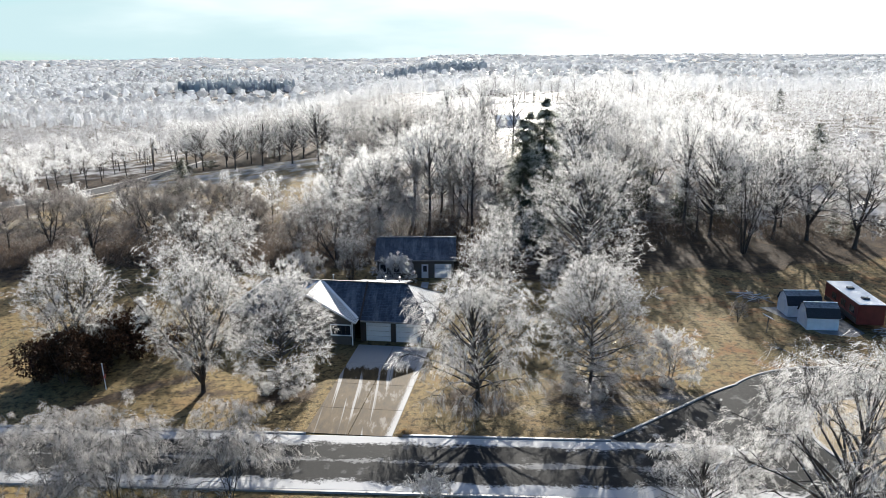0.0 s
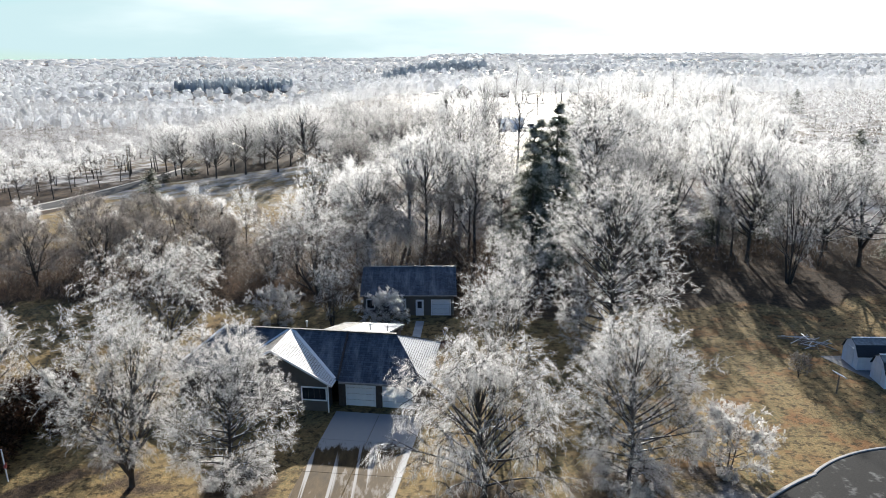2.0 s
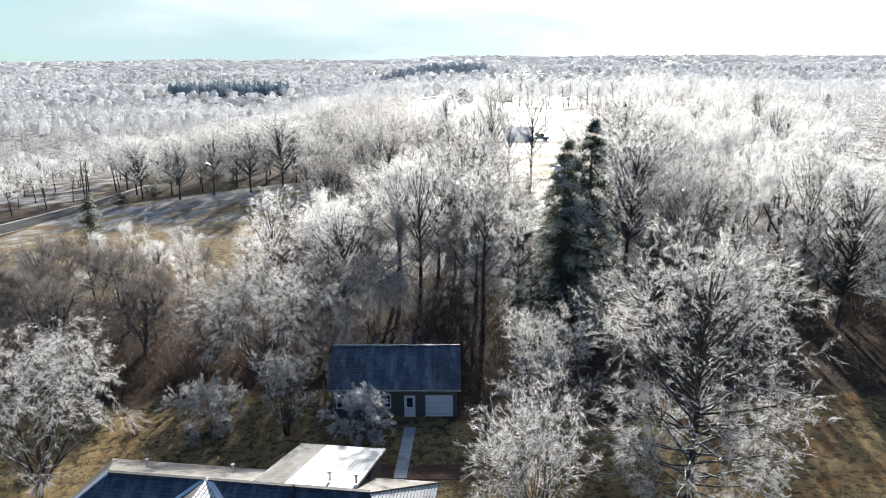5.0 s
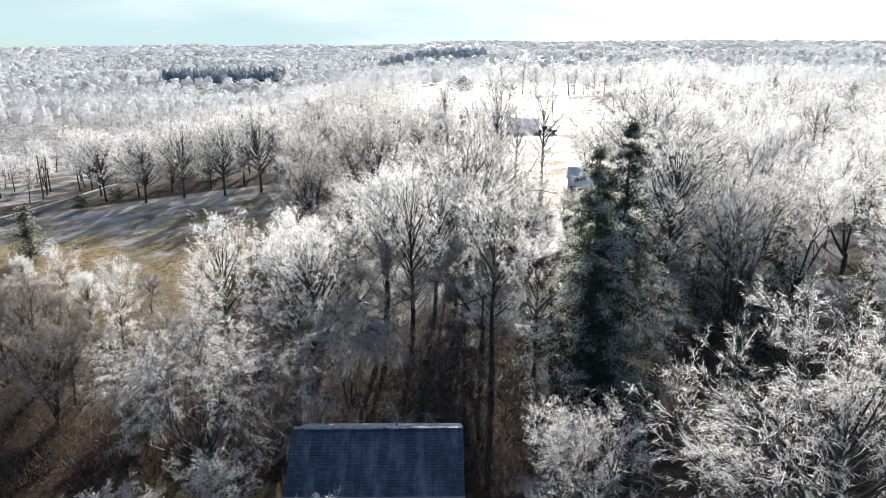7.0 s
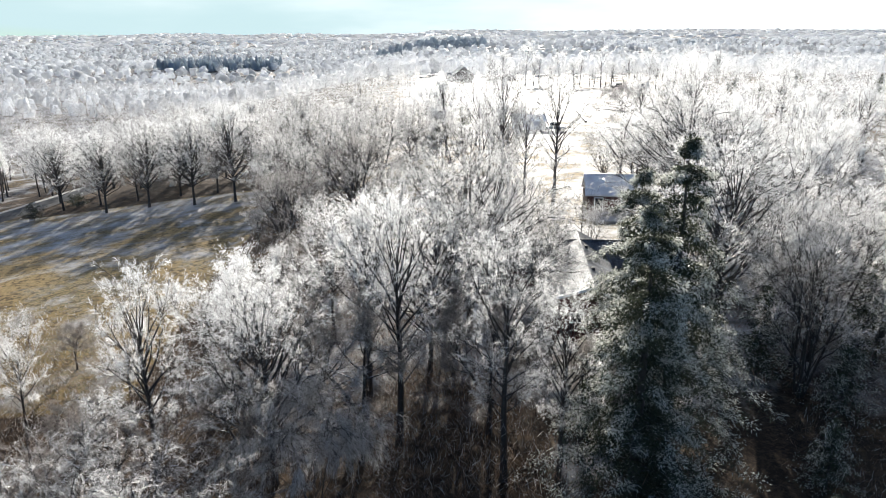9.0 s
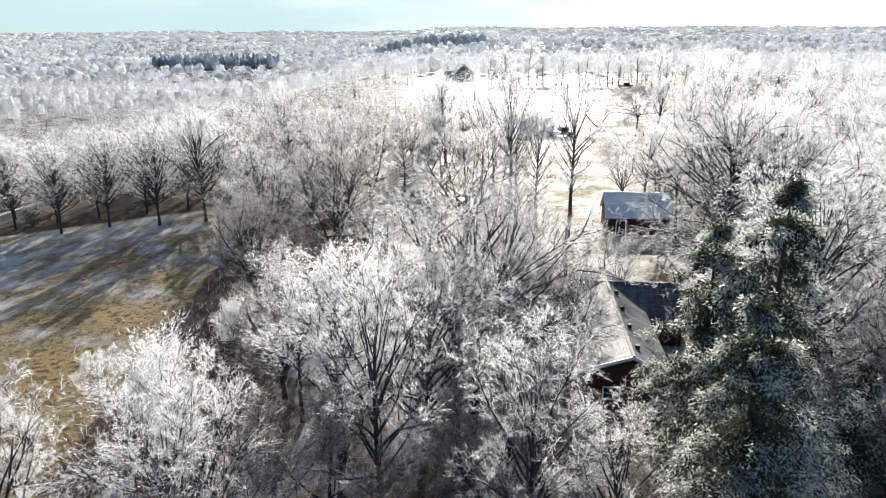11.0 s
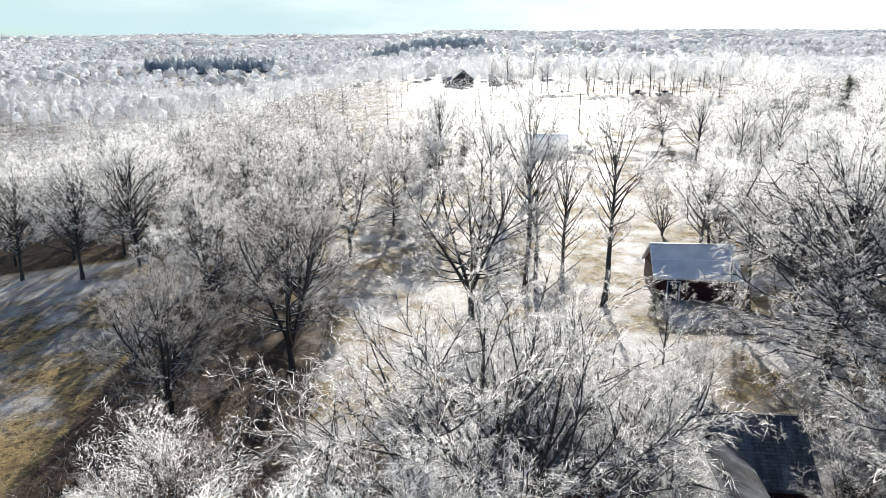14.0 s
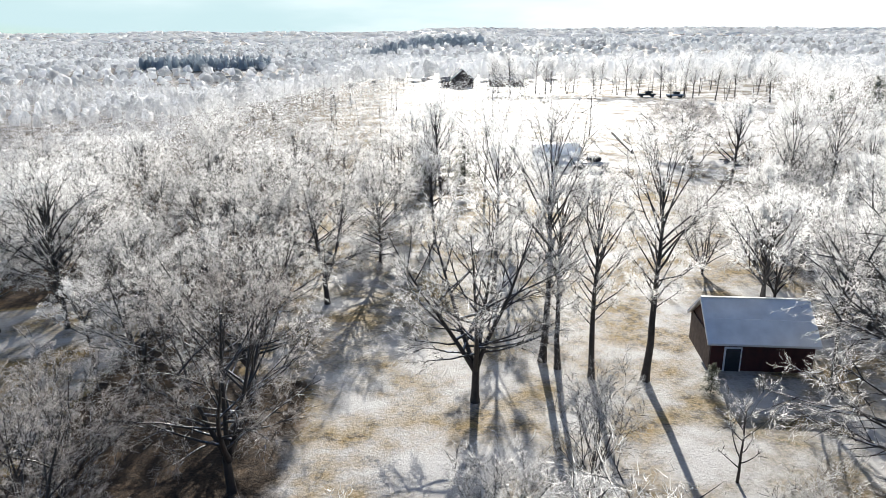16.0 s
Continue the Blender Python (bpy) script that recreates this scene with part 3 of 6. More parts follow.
    for k in range(20):
        bm.faces.new((far_v[k], far_v[k + 1], near_v[k + 1], near_v[k]))
    fl = new("road", bm_mesh("road_flare", bm, asphalt_material("wet_asphalt_flare", 0.0, 90, frost=0.75)))
    tagged(fl, "widening mouth of the road, asphalt under patchy sleet", "road", "", "structure")
    bm = bmesh.new()
    rows_ = []
    for k in range(21):
        t_ = (curve[min(k + 1, 20)] - curve[max(k - 1, 0)]).normalized()
        n_ = Vector((t_.y, -t_.x, 0))
        rows_.append([bm.verts.new(curve[k] + n_ * o_ + Vector((0, 0, z_))) for o_, z_ in ((-0.12, -0.05), (-0.12, 0.09), (-0.08, 0.12), (0.08, 0.12), (0.12, 0.09), (0.12, -0.05))])
    for p_, q_ in zip(rows_[:-1], rows_[1:]):
        for k in range(5):
            bm.faces.new((p_[k], q_[k], q_[k + 1], p_[k + 1]))
    tagged(new("kerb", bm_mesh("flare_kerb", bm, kerb_mat)), "ice-glazed kerb curving into the turning circle", "kerb", "", "structure")
    ring("kerb", RI - 0.28, RI + 0.02, 0.0, 0.2, kerb_mat, "ice-glazed kerb of the round island")
    bm = bmesh.new()
    bmesh.ops.create_circle(bm, cap_ends=True, radius=RI - 0.2, segments=48)
    for f in bm.faces:
        f.normal_update()
    isl = new("island", bm_mesh("island", bm, plain("island_turf", (0.24, 0.18, 0.1), 0.8, vary=0.5, scale=0.9, relief=0.05)))
    isl.matrix_basis = pose(cx, cy, 0.17)
    tagged(isl, "round island of dead grass in the turning circle", "island", "", "structure")


build_road()


def driveway_material():
    m, nt, b = material("wet_stained_concrete")
    big, med, small = noise_node(nt, 0.25, 4), noise_node(nt, 1.1, 6, 0.65, stretch=(1.6, 0.5, 1)), noise_node(nt, 14.0, 4)
    wet = ramp(nt, med, [(0.3, (0.03, 0.018, 0.006)), (0.5, (0.062, 0.038, 0.013)), (0.75, (0.11, 0.07, 0.03))])
    ice = step(nt, calc(nt, 'ADD', med, calc(nt, 'MULTIPLY', calc(nt, 'SUBTRACT', big, 0.5), 0.8)), 0.6, 0.72)
    # thin sleet left between the wheel tracks, and a sheet of it by the garage
    lines = step(nt, noise_node(nt, 1.0, 2, 0.5, stretch=(2.4, 0.06, 1)), 0.58, 0.66)
    tc = nt.nodes.new("ShaderNodeTexCoord")
    sep = nt.nodes.new("ShaderNodeSeparateXYZ")
    nt.links.new(tc.outputs["Object"], sep.inputs[0])
    sheet = step(nt, calc(nt, 'ADD', sep.outputs[1], calc(nt, 'MULTIPLY', calc(nt, 'SUBTRACT', med, 0.5), 5.0)), 58.6, 59.6)
    ice = calc(nt, 'MAXIMUM', calc(nt, 'MULTIPLY', ice, 0.25), calc(nt, 'MAXIMUM', calc(nt, 'MULTIPLY', lines, 0.6), calc(nt, 'MULTIPLY', sheet, 0.62)))
    rim = calc(nt, 'SUBTRACT', sep.outputs[0], calc(nt, 'MULTIPLY', sep.outputs[1], 0.157))
    rim = step(nt, calc(nt, 'ADD', rim, calc(nt, 'MULTIPLY', calc(nt, 'SUBTRACT', small, 0.5), 1.2)), -11.45, -11.2)
    ice = calc(nt, 'MAXIMUM', ice, calc(nt, 'MULTIPLY', rim, 0.8))
    colour_in(nt, b, mix(nt, ice, wet, (0.48, 0.48, 0.48)))
    b.inputs["Roughness"].default_value = 0.75
    b.inputs["Specular IOR Level"].default_value = 0.2
    bump(nt, b, small, 0.01)
    return m


def build_driveway():
    mat = driveway_material()
    drive = thing("driveway", "wet stained concrete driveway with sleet in streaks", "driveway", "", None, "structure")
    lo, hi = Vector((-10.1, 47.6, 0)), Vector((-7.85, 64.45, 0))
    lo2, hi2 = Vector((-3.5, 46.9, 0)), Vector((-0.9, 63.45, 0))
    cuts = (0.0, 0.24, 0.5, 0.75, 1.0)
    for u0, u1 in zip(cuts[:-1], cuts[1:]):
        for v0, v1 in ((0, 0.5), (0.5, 1.0)):
            def at(u, v):
                l, r_ = lo.lerp(hi, u), lo2.lerp(hi2, u)
                p = l.lerp(r_, v)
                return (p.x, p.y, 0.06)
            g = 0.0012
            pts = [at(u0 + g, v0 + g * 3), at(u0 + g, v1 - g * 3), at(u1 - g, v1 - g * 3), at(u1 - g, v0 + g * 3)]
            part("concrete_slab", slab("concrete_slab", pts, 0.14, mat), drive)


build_driveway()


# ---- house ----
def shingle_material(name, rgb, ice_share):
    """Shingle courses run along the roof's own x; sleet fills them by its share."""
    m, nt, b = material(name)
    tc = nt.nodes.new("ShaderNodeTexCoord")
    br = nt.nodes.new("ShaderNodeTexBrick")
    br.inputs["Scale"].default_value = 1.0
    br.inputs["Brick Width"].default_value = 0.5
    br.inputs["Row Height"].default_value = 0.2
    br.inputs["Mortar Size"].default_value = 0.02
    br.inputs["Color1"].default_value = (*[c * 0.75 for c in rgb], 1)
    br.inputs["Color2"].default_value = (*[c * 1.3 for c in rgb], 1)
    br.inputs["Mortar"].default_value = (*[c * 0.6 for c in rgb], 1)
    nt.links.new(tc.outputs["UV"], br.inputs["Vector"])
    med = noise_node(nt, 0.7, 5, 0.6)
    fine_n = noise_node(nt, 4.0, 5, 0.7)
    k = calc(nt, 'ADD', calc(nt, 'MULTIPLY', calc(nt, 'SUBTRACT', med, 0.5), 0.8), calc(nt, 'MULTIPLY', calc(nt, 'SUBTRACT', fine_n, 0.5), 0.5))
    k = calc(nt, 'SUBTRACT', calc(nt, 'ADD', k, ice_share), calc(nt, 'MULTIPLY', br.outputs["Fac"], 0.25))
    ice = step(nt, k, 0.4, 0.62)
    # a thin frost film in streaks that run down the slope
    film = step(nt, noise_node(nt, 0.9, 5, 0.65, coord="UV", stretch=(1.2, 0.3, 1)), 0.42, 0.72)
    tone = mix(nt, calc(nt, 'MULTIPLY', film, 0.34), br.outputs["Color"], (0.4, 0.44, 0.5))
    colour_in(nt, b, mix(nt, ice, tone, (0.62, 0.63, 0.64)))
    b.inputs["Roughness"].default_value = 0.62
    b.inputs["Specular IOR Level"].default_value = 0.25
    bump(nt, b, calc(nt, 'ADD', br.outputs["Fac"], fine_n), -0.03)
    return m


def roof_plane(name, pts, mat, parent, label="", thick=0.16):
    """A roof slope with thickness; UV in metres, u along the eave (first edge)."""
    me = slab(name, pts, thick, mat)
    o, ux = Vector(pts[0]), (Vector(pts[1]) - Vector(pts[0])).normalized()
    nrm = (Vector(pts[1]) - o).cross(Vector(pts[-1]) - o).normalized()
    uy = nrm.cross(ux)
    lay = me.uv_layers.new(name="UVMap")
    for lp in me.loops:
        d = me.vertices[lp.vertex_index].co - o
        lay.data[lp.index].uv = (d.dot(ux), d.dot(uy))
    return part(name, me, parent, label)


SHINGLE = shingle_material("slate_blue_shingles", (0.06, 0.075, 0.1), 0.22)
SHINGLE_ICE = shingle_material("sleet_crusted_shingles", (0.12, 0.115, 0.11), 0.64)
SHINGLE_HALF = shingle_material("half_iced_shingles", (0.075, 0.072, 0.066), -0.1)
# same roof on its lit slopes: warm sunlight put into the colour
SHINGLE_LIT = shingle_material("sunlit_tone_shingles", (0.17, 0.155, 0.135), 0.2)
SIDING = plain("grey_tan_siding", (0.095, 0.085, 0.075), 0.6, vary=0.12, scale=1.0)
SIDING_DARK = plain("dark_brick_wall", (0.05, 0.038, 0.033), 0.75, vary=0.3, scale=6.0)
TRIM = plain("white_trim", (0.72, 0.73, 0.74), 0.45, vary=0.06)
DOOR_WHITE = plain("white_painted_door", (0.7, 0.71, 0.72), 0.4, vary=0.05)
GLASS_DARK = plain("dark_window_glass", (0.02, 0.024, 0.03), 0.08, vary=0.2)
METAL = plain("galvanised_metal", (0.4, 0.41, 0.42), 0.35, 0.8, vary=0.2)
GUTTER = plain("weathered_grey_gutter", (0.2, 0.19, 0.18), 0.5, vary=0.2)
RIDGE = plain("patchily_iced_ridge_cap", (0.26, 0.265, 0.27), 0.5, vary=0.8, scale=2.2)
ICE_EDGE = plain("ridge_ice", (0.74, 0.76, 0.78), 0.35, vary=0.08, scale=4)


def window(parent, x, z, w, h, y=0.0, panes=(2, 2), name="window"):
    """A framed window in a wall that faces -y."""
    frame_bm = bmesh.new()
    t = 0.09
    for x0, x1, z0, z1 in ((x - t, x, z - t, z + h + t), (x + w, x + w + t, z - t, z + h + t), (x, x + w, z + h, z + h + t), (x, x + w, z - t, z)):
        box_bm(frame_bm, x0, x1, y - 0.07, y + 0.02, z0, z1)
    wd = part(name, bm_mesh("window_frame", frame_bm, TRIM), parent, "white window frame")
    px, pz = panes
    for i in range(px):
        for j in range(pz):
            x0, z0 = x + w * i / px + 0.02, z + h * j / pz + 0.02
            part("pane", box("pane", GLASS_DARK, x0, x + w * (i + 1) / px - 0.02, y - 0.03, y + 0.015, z0, z + h * (j + 1) / pz - 0.02), wd, "dark reflecting pane")
    return wd


def sectional_door(parent, x, w, h, y=0.0, z=0.0, rows=4):
    """A sectional garage door in a wall that faces -y."""
    fr = bmesh.new()
    for x0, x1, z0, z1 in ((x - 0.12, x, z, z + h + 0.12), (x + w, x + w + 0.12, z, z + h + 0.12), (x, x + w, z + h, z + h + 0.12)):
        box_bm(fr, x0, x1, y - 0.06, y + 0.02, z0, z1)
    d = part("garage_door", bm_mesh("garage_door_frame", fr, TRIM), parent, "white garage door")
    for i in range(rows):
        part("panel", box("panel", DOOR_WHITE, x + 0.01, x + w - 0.01, y - 0.03, y + 0.02, z + h * i / rows + 0.012, z + h * (i + 1) / rows - 0.012, bevel=0.012), d)
    return d


def downpipe(parent, x, y, z0, z1):
    bm = bmesh.new()
    bmesh.ops.create_cone(bm, segments=8, radius1=0.06, radius2=0.06, depth=z1 - z0, matrix=Matrix.Translation((x, y, (z0 + z1) / 2)), cap_ends=True)
    part("downpipe", bm_mesh("downpipe", bm, TRIM), parent)


def strip(p, q, w, h, mat, name, parent, label=""):
    """A bar from p to q: ridge cap, fascia or gutter."""
    p, q = Vector(p), Vector(q)
    d = q - p
    bm = bmesh.new()
    box_bm(bm, 0, d.length, -w / 2, w / 2, -h / 2, h / 2)
    me = bm_mesh(name, bm, mat)
    rot = d.to_track_quat('X', 'Z').to_matrix().to_4x4()
    me.transform(Matrix.Translation(p) @ rot)
    return part(name, me, parent, label)


def build_house():
    """Hip-roofed house: garage wing, wide front gable, low rear extension. u along the front, v to the back."""
    h = thing("house", "single-storey grey house with slate-blue shingle hip roof, part crusted with sleet", "house")
    h.matrix_basis = pose(-8.0, 65.1, 0, 0, 0, -8.0)
    E, RZ, GZ = 2.5, 5.1, 5.16
    back, ridge_v = 8.9, 3.55
    uL, uR = -13.7, 7.3
    o = 0.4
    # walls
    part("wall", box("garage_wall", SIDING_DARK, 0.2, 0.78, o, o + 0.22, 0, E - 0.05), h, "brick pier beside the garage doors")
    part("wall", box("garage_pier", SIDING_DARK, 3.24, 3.76, o, o + 0.22, 0, E - 0.05), h, "brick pier between the garage doors")
    part("wall", box("garage_pier_end", SIDING_DARK, 6.22, uR - o, o, o + 0.22, 0, E - 0.05), h)
    part("wall", box("garage_head", SIDING_DARK, 0.78, 6.22, o, o + 0.22, 2.13, E - 0.05), h)
    part("wall", box("east_wall", SIDING, uR - o - 0.2, uR - o, o + 0.22, back - o, 0, E - 0.05), h)
    part("wall", box("rear_wall", SIDING, uL + o, uR - o - 0.2, back - o - 0.2, back - o, 0, E - 0.05), h)
    part("wall", box("west_wall", SIDING, uL + o, uL + o + 0.2, o, back - o - 0.2, 0, E - 0.05), h)
    part("wall", box("front_wall", SIDING_DARK, uL + o + 0.2, -9.1, o, o + 0.2, 0, E - 0.05), h)
    sectional_door(h, 0.8, 2.42, 2.1, o + 0.1, 0.03)
    sectional_door(h, 3.78, 2.42, 2.1, o + 0.1, 0.03)
    # front gable wing
    gu, gw, gv = -4.6, 4.65, -1.2
    gb = bmesh.new()
    w0, w1, fy = gu - gw + 0.45, gu + gw - 0.45, gv + 0.5
    front = [(w0, fy, 0), (w1, fy, 0), (w1, fy, E), (gu, fy, GZ - 0.25), (w0, fy, E)]
    va = [gb.verts.new(p) for p in front]
    vb = [gb.verts.new((p[0], p[1] + 0.2, p[2])) for p in front]
    gb.faces.new(va)
    gb.faces.new(vb[::-1])
    for i in range(5):
        gb.faces.new((va[i], vb[i], vb[(i + 1) % 5], va[(i + 1) % 5]))
    part("wall", bm_mesh("gable_wall", gb, SIDING), h, "grey-brown gable wall")
    part("wall", box("gable_side", SIDING_DARK, w1 - 0.2, w1, fy + 0.2, 0.62, 0, E - 0.05), h)
    part("wall", box("gable_side_west", SIDING_DARK, w0, w0 + 0.2, fy + 0.2, 0.4, 0, E - 0.05), h)
    vb_ = bmesh.new()
    pv = [(-0.32, 3.75), (0.32, 3.75), (0.32, 4.1), (0, 4.4), (-0.32, 4.1)]
    fa = [vb_.verts.new((gu + x_, fy - 0.04, z_)) for x_, z_ in pv]
    fb = [vb_.verts.new((gu + x_, fy + 0.02, z_)) for x_, z_ in pv]
    vb_.faces.new(fa)
    for i in range(5):
        vb_.faces.new((fa[i], fb[i], fb[(i + 1) % 5], fa[(i + 1) % 5]))
    part("gable_vent", bm_mesh("gable_vent", vb_, METAL), h, "pale grey louvred gable vent")
    window(h, gu + 2.2, 1.0, 1.9, 1.0, fy, (4, 1))
    window(h, gu - 3.2, 0.9, 1.8, 1.3, fy, (2, 2))
    # roofs: main north slope left and right of the gable, garage slope, hips, rear slope
    cu = gw * (GZ - RZ) / (GZ - E)
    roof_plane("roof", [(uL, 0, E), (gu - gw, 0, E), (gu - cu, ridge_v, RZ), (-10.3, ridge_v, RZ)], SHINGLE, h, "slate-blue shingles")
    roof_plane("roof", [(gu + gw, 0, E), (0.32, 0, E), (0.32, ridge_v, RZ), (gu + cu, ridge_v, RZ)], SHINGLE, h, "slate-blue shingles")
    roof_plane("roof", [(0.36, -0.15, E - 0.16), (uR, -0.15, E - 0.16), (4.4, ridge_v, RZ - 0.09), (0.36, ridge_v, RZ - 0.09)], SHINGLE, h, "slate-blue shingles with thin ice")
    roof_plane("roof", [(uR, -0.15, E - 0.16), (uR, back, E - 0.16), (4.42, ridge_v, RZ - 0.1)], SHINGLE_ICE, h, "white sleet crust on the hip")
    roof_plane("roof", [(uR, back, E - 0.02), (uL, back, E - 0.02), (-10.3, ridge_v, RZ), (4.4, ridge_v, RZ)], SHINGLE_LIT, h, "shingles with thin sleet, sunlit tan put into their colour")
    roof_plane("roof", [(uL, back, E), (uL, 0, E), (-10.3, ridge_v, RZ)], SHINGLE_LIT, h)
    # gable slopes run back to the main ridge
    gback = ridge_v + 0.08
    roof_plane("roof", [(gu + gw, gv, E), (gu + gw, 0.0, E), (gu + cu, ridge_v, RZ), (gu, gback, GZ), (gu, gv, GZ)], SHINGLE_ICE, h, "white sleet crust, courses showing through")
    roof_plane("roof", [(gu - gw, 0.0, E), (gu - gw, gv, E), (gu, gv, GZ), (gu, gback, GZ), (gu - cu, ridge_v, RZ)], SHINGLE_LIT, h, "shingles with the sunlit tan put into their colour")
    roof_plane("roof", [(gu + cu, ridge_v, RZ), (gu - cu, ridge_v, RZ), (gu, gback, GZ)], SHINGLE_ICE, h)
    # edges
    strip((gu, gv - 0.02, GZ), (gu - gw, gv - 0.02, E), 0.08, 0.16, TRIM, "fascia", h, "white fascia board")
    strip((gu, gv - 0.02, GZ), (gu + gw, gv - 0.02, E), 0.08, 0.16, TRIM, "fascia", h, "white fascia board")
    strip((gu + cu, ridge_v, RZ + 0.05), (gu + gw, 0, E + 0.05), 0.3, 0.06, ICE_EDGE, "valley_ice", h, "ice-filled roof valley")
    strip((gu - cu, ridge_v, RZ + 0.05), (gu - gw, 0, E + 0.05), 0.3, 0.06, ICE_EDGE, "valley_ice", h, "ice-filled roof valley")
    strip((uL, 0, E + 0.04), (-10.3, ridge_v, RZ + 0.04), 0.2, 0.08, ICE_EDGE, "hip_cap", h, "iced hip cap")
    strip((-10.3, ridge_v, RZ + 0.05), (gu - cu, ridge_v, RZ + 0.05), 0.22, 0.08, SHINGLE_HALF, "ridge_cap", h)
    strip((gu + cu, ridge_v, RZ + 0.05), (4.4, ridge_v, RZ + 0.03), 0.22, 0.08, SHINGLE_HALF, "ridge_cap", h)
    strip((0.3, 0, E + 0.05), (0.3, ridge_v, RZ + 0.06), 0.14, 0.14, SIDING_DARK, "roof_step", h)
    strip((0.36, -0.2, E - 0.2), (uR + 0.05, -0.2, E - 0.2), 0.14, 0.14, GUTTER, "gutter", h, "weathered grey gutter")
    strip((uL, -0.06, E - 0.06), (gu - gw, -0.06, E - 0.06), 0.14, 0.14, GUTTER, "gutter", h, "weathered grey gutter")
    strip((gu + gw + 0.05, gv, E - 0.08), (gu + gw + 0.05, 0.0, E - 0.08), 0.12, 0.12, TRIM, "gutter", h)
    downpipe(h, gu + gw - 0.35, fy - 0.1, 0, E - 0.1)
    # rear extension under a shallow roof
    part("wall", box("extension_wall", SIDING, -1.9, 3.2, back - o, 11.3, 0, 2.75), h)
    roof_plane("roof", [(3.5, 11.6, 2.85), (-0.4, 11.6, 2.85), (-0.4, ridge_v + 0.1, RZ - 0.02), (3.5, ridge_v + 0.1, RZ - 0.02)], SHINGLE_ICE, h, "white sleet crust on the extension")
    roof_plane("roof", [(-0.44, 11.8, 2.72), (-2.2, 11.8, 2.72), (-2.2, ridge_v + 0.1, RZ - 0.06), (-0.44, ridge_v + 0.1, RZ - 0.06)], SHINGLE_HALF, h, "grey half-iced shingles")
    for u, v in ((-8.6, 4.6), (-3.6, 4.7), (1.9, 4.7), (3.4, 4.6)):
        bm = bmesh.new()
        bmesh.ops.create_cone(bm, segments=8, radius1=0.07, radius2=0.06, depth=0.5, cap_ends=True, matrix=Matrix.Translation((u, v, RZ + 0.05)))
        bmesh.ops.create_cone(bm, segments=8, radius1=0.13, radius2=0.1, depth=0.08, cap_ends=True, matrix=Matrix.Translation((u, v, RZ + 0.3)))
        part("vent_pipe", bm_mesh("vent_pipe", bm, METAL), h)
    return h


build_house()


def build_detached():
    """Detached garage and workshop behind the house."""
    h = thing("detached_garage", "grey detached garage with slate-blue shingle roof, white doors", "garage")
    h.matrix_basis = pose(-8.0, 84.6, 0.1, 0, 0, -0.5)
    L, D_, E, R = 10.2, 8.0, 2.7, 4.65
    part("wall", box("front_wall", SIDING, 0.3, L - 0.3, 0.35, 0.55, -0.4, E), h)
    part("wall", box("rear_wall", SIDING, 0.3, L - 0.3, D_ - 0.55, D_ - 0.35, -0.4, E), h)
    for x in (0.3, L - 0.5):
        gb = bmesh.new()
        pr = [(0.55, -0.4), (D_ - 0.55, -0.4), (D_ - 0.55, E), (D_ / 2, R - 0.2), (0.55, E)]
        va = [gb.verts.new((x, p, z)) for p, z in pr]
        vb = [gb.verts.new((x + 0.2, p, z)) for p, z in pr]
        gb.faces.new(va)
        gb.faces.new(vb[::-1])
        for i in range(5):
            gb.faces.new((va[i], vb[i], vb[(i + 1) % 5], va[(i + 1) % 5]))
        part("wall", bm_mesh("end_wall", gb, SIDING), h)
    roof_plane("roof", [(0, 0, E), (L, 0, E), (L, D_ / 2, R), (0, D_ / 2, R)], SHINGLE, h, "slate-blue shingles with thin ice")
    roof_plane("roof", [(L, D_, E), (0, D_, E), (0, D_ / 2, R), (L, D_ / 2, R)], SHINGLE_ICE, h)
    strip((0, D_ / 2, R + 0.04), (L, D_ / 2, R + 0.04), 0.26, 0.07, RIDGE, "ridge_cap", h, "ridge cap with patches of ice")
    strip((0, -0.05, E - 0.06), (L, -0.05, E - 0.06), 0.12, 0.12, GUTTER, "gutter", h, "weathered grey gutter")
    sectional_door(h, 7.6, 1.85, 1.9, 0.36, 0.08)
    d = part("door", box("entry_door", DOOR_WHITE, 5.85, 6.7, 0.29, 0.36, 0.08, 2.08, bevel=0.01), h, "white entry door")
    part("pane", box("pane", GLASS_DARK, 6.05, 6.5, 0.27, 0.3, 1.15, 1.9), d)
    window(h, 0.7, 1.1, 0.75, 1.0, 0.35)
    window(h, 2.4, 1.1, 0.75, 1.0, 0.35)
    window(h, 4.0, 1.1, 0.75, 1.0, 0.35)
    bm = bmesh.new()
    bmesh.ops.create_cone(bm, segments=8, radius1=0.07, radius2=0.07, depth=0.9, cap_ends=True, matrix=Matrix.Translation((6.2, 4.3, R + 0.35)))
    part("vent_pipe", bm_mesh("vent_pipe", bm, METAL), h)


build_detached()
# path and apron before the detached garage
walkway = thing("garden_path", "pale concrete garden path from house to garage", "path", "", None, "structure")
pave = plain("pale_damp_concrete", (0.34, 0.35, 0.36), 0.6, vary=0.25, scale=1.5)
for k in range(6):
    y0, y1 = 77.0 + k * 1.05, 77.0 + k * 1.05 + 1.02
    x0 = -2.55 + 0.075 * (y0 - 77)
    part("paving_slab", slab("paving_slab", [(x0, y0, gz(x0, y0) + 0.07), (x0 + 0.85, y0, gz(x0, y0) + 0.07), (x0 + 0.93, y1, gz(x0, y1) + 0.07), (x0 + 0.08, y1, gz(x0, y1) + 0.07)], 0.12, pave), walkway)
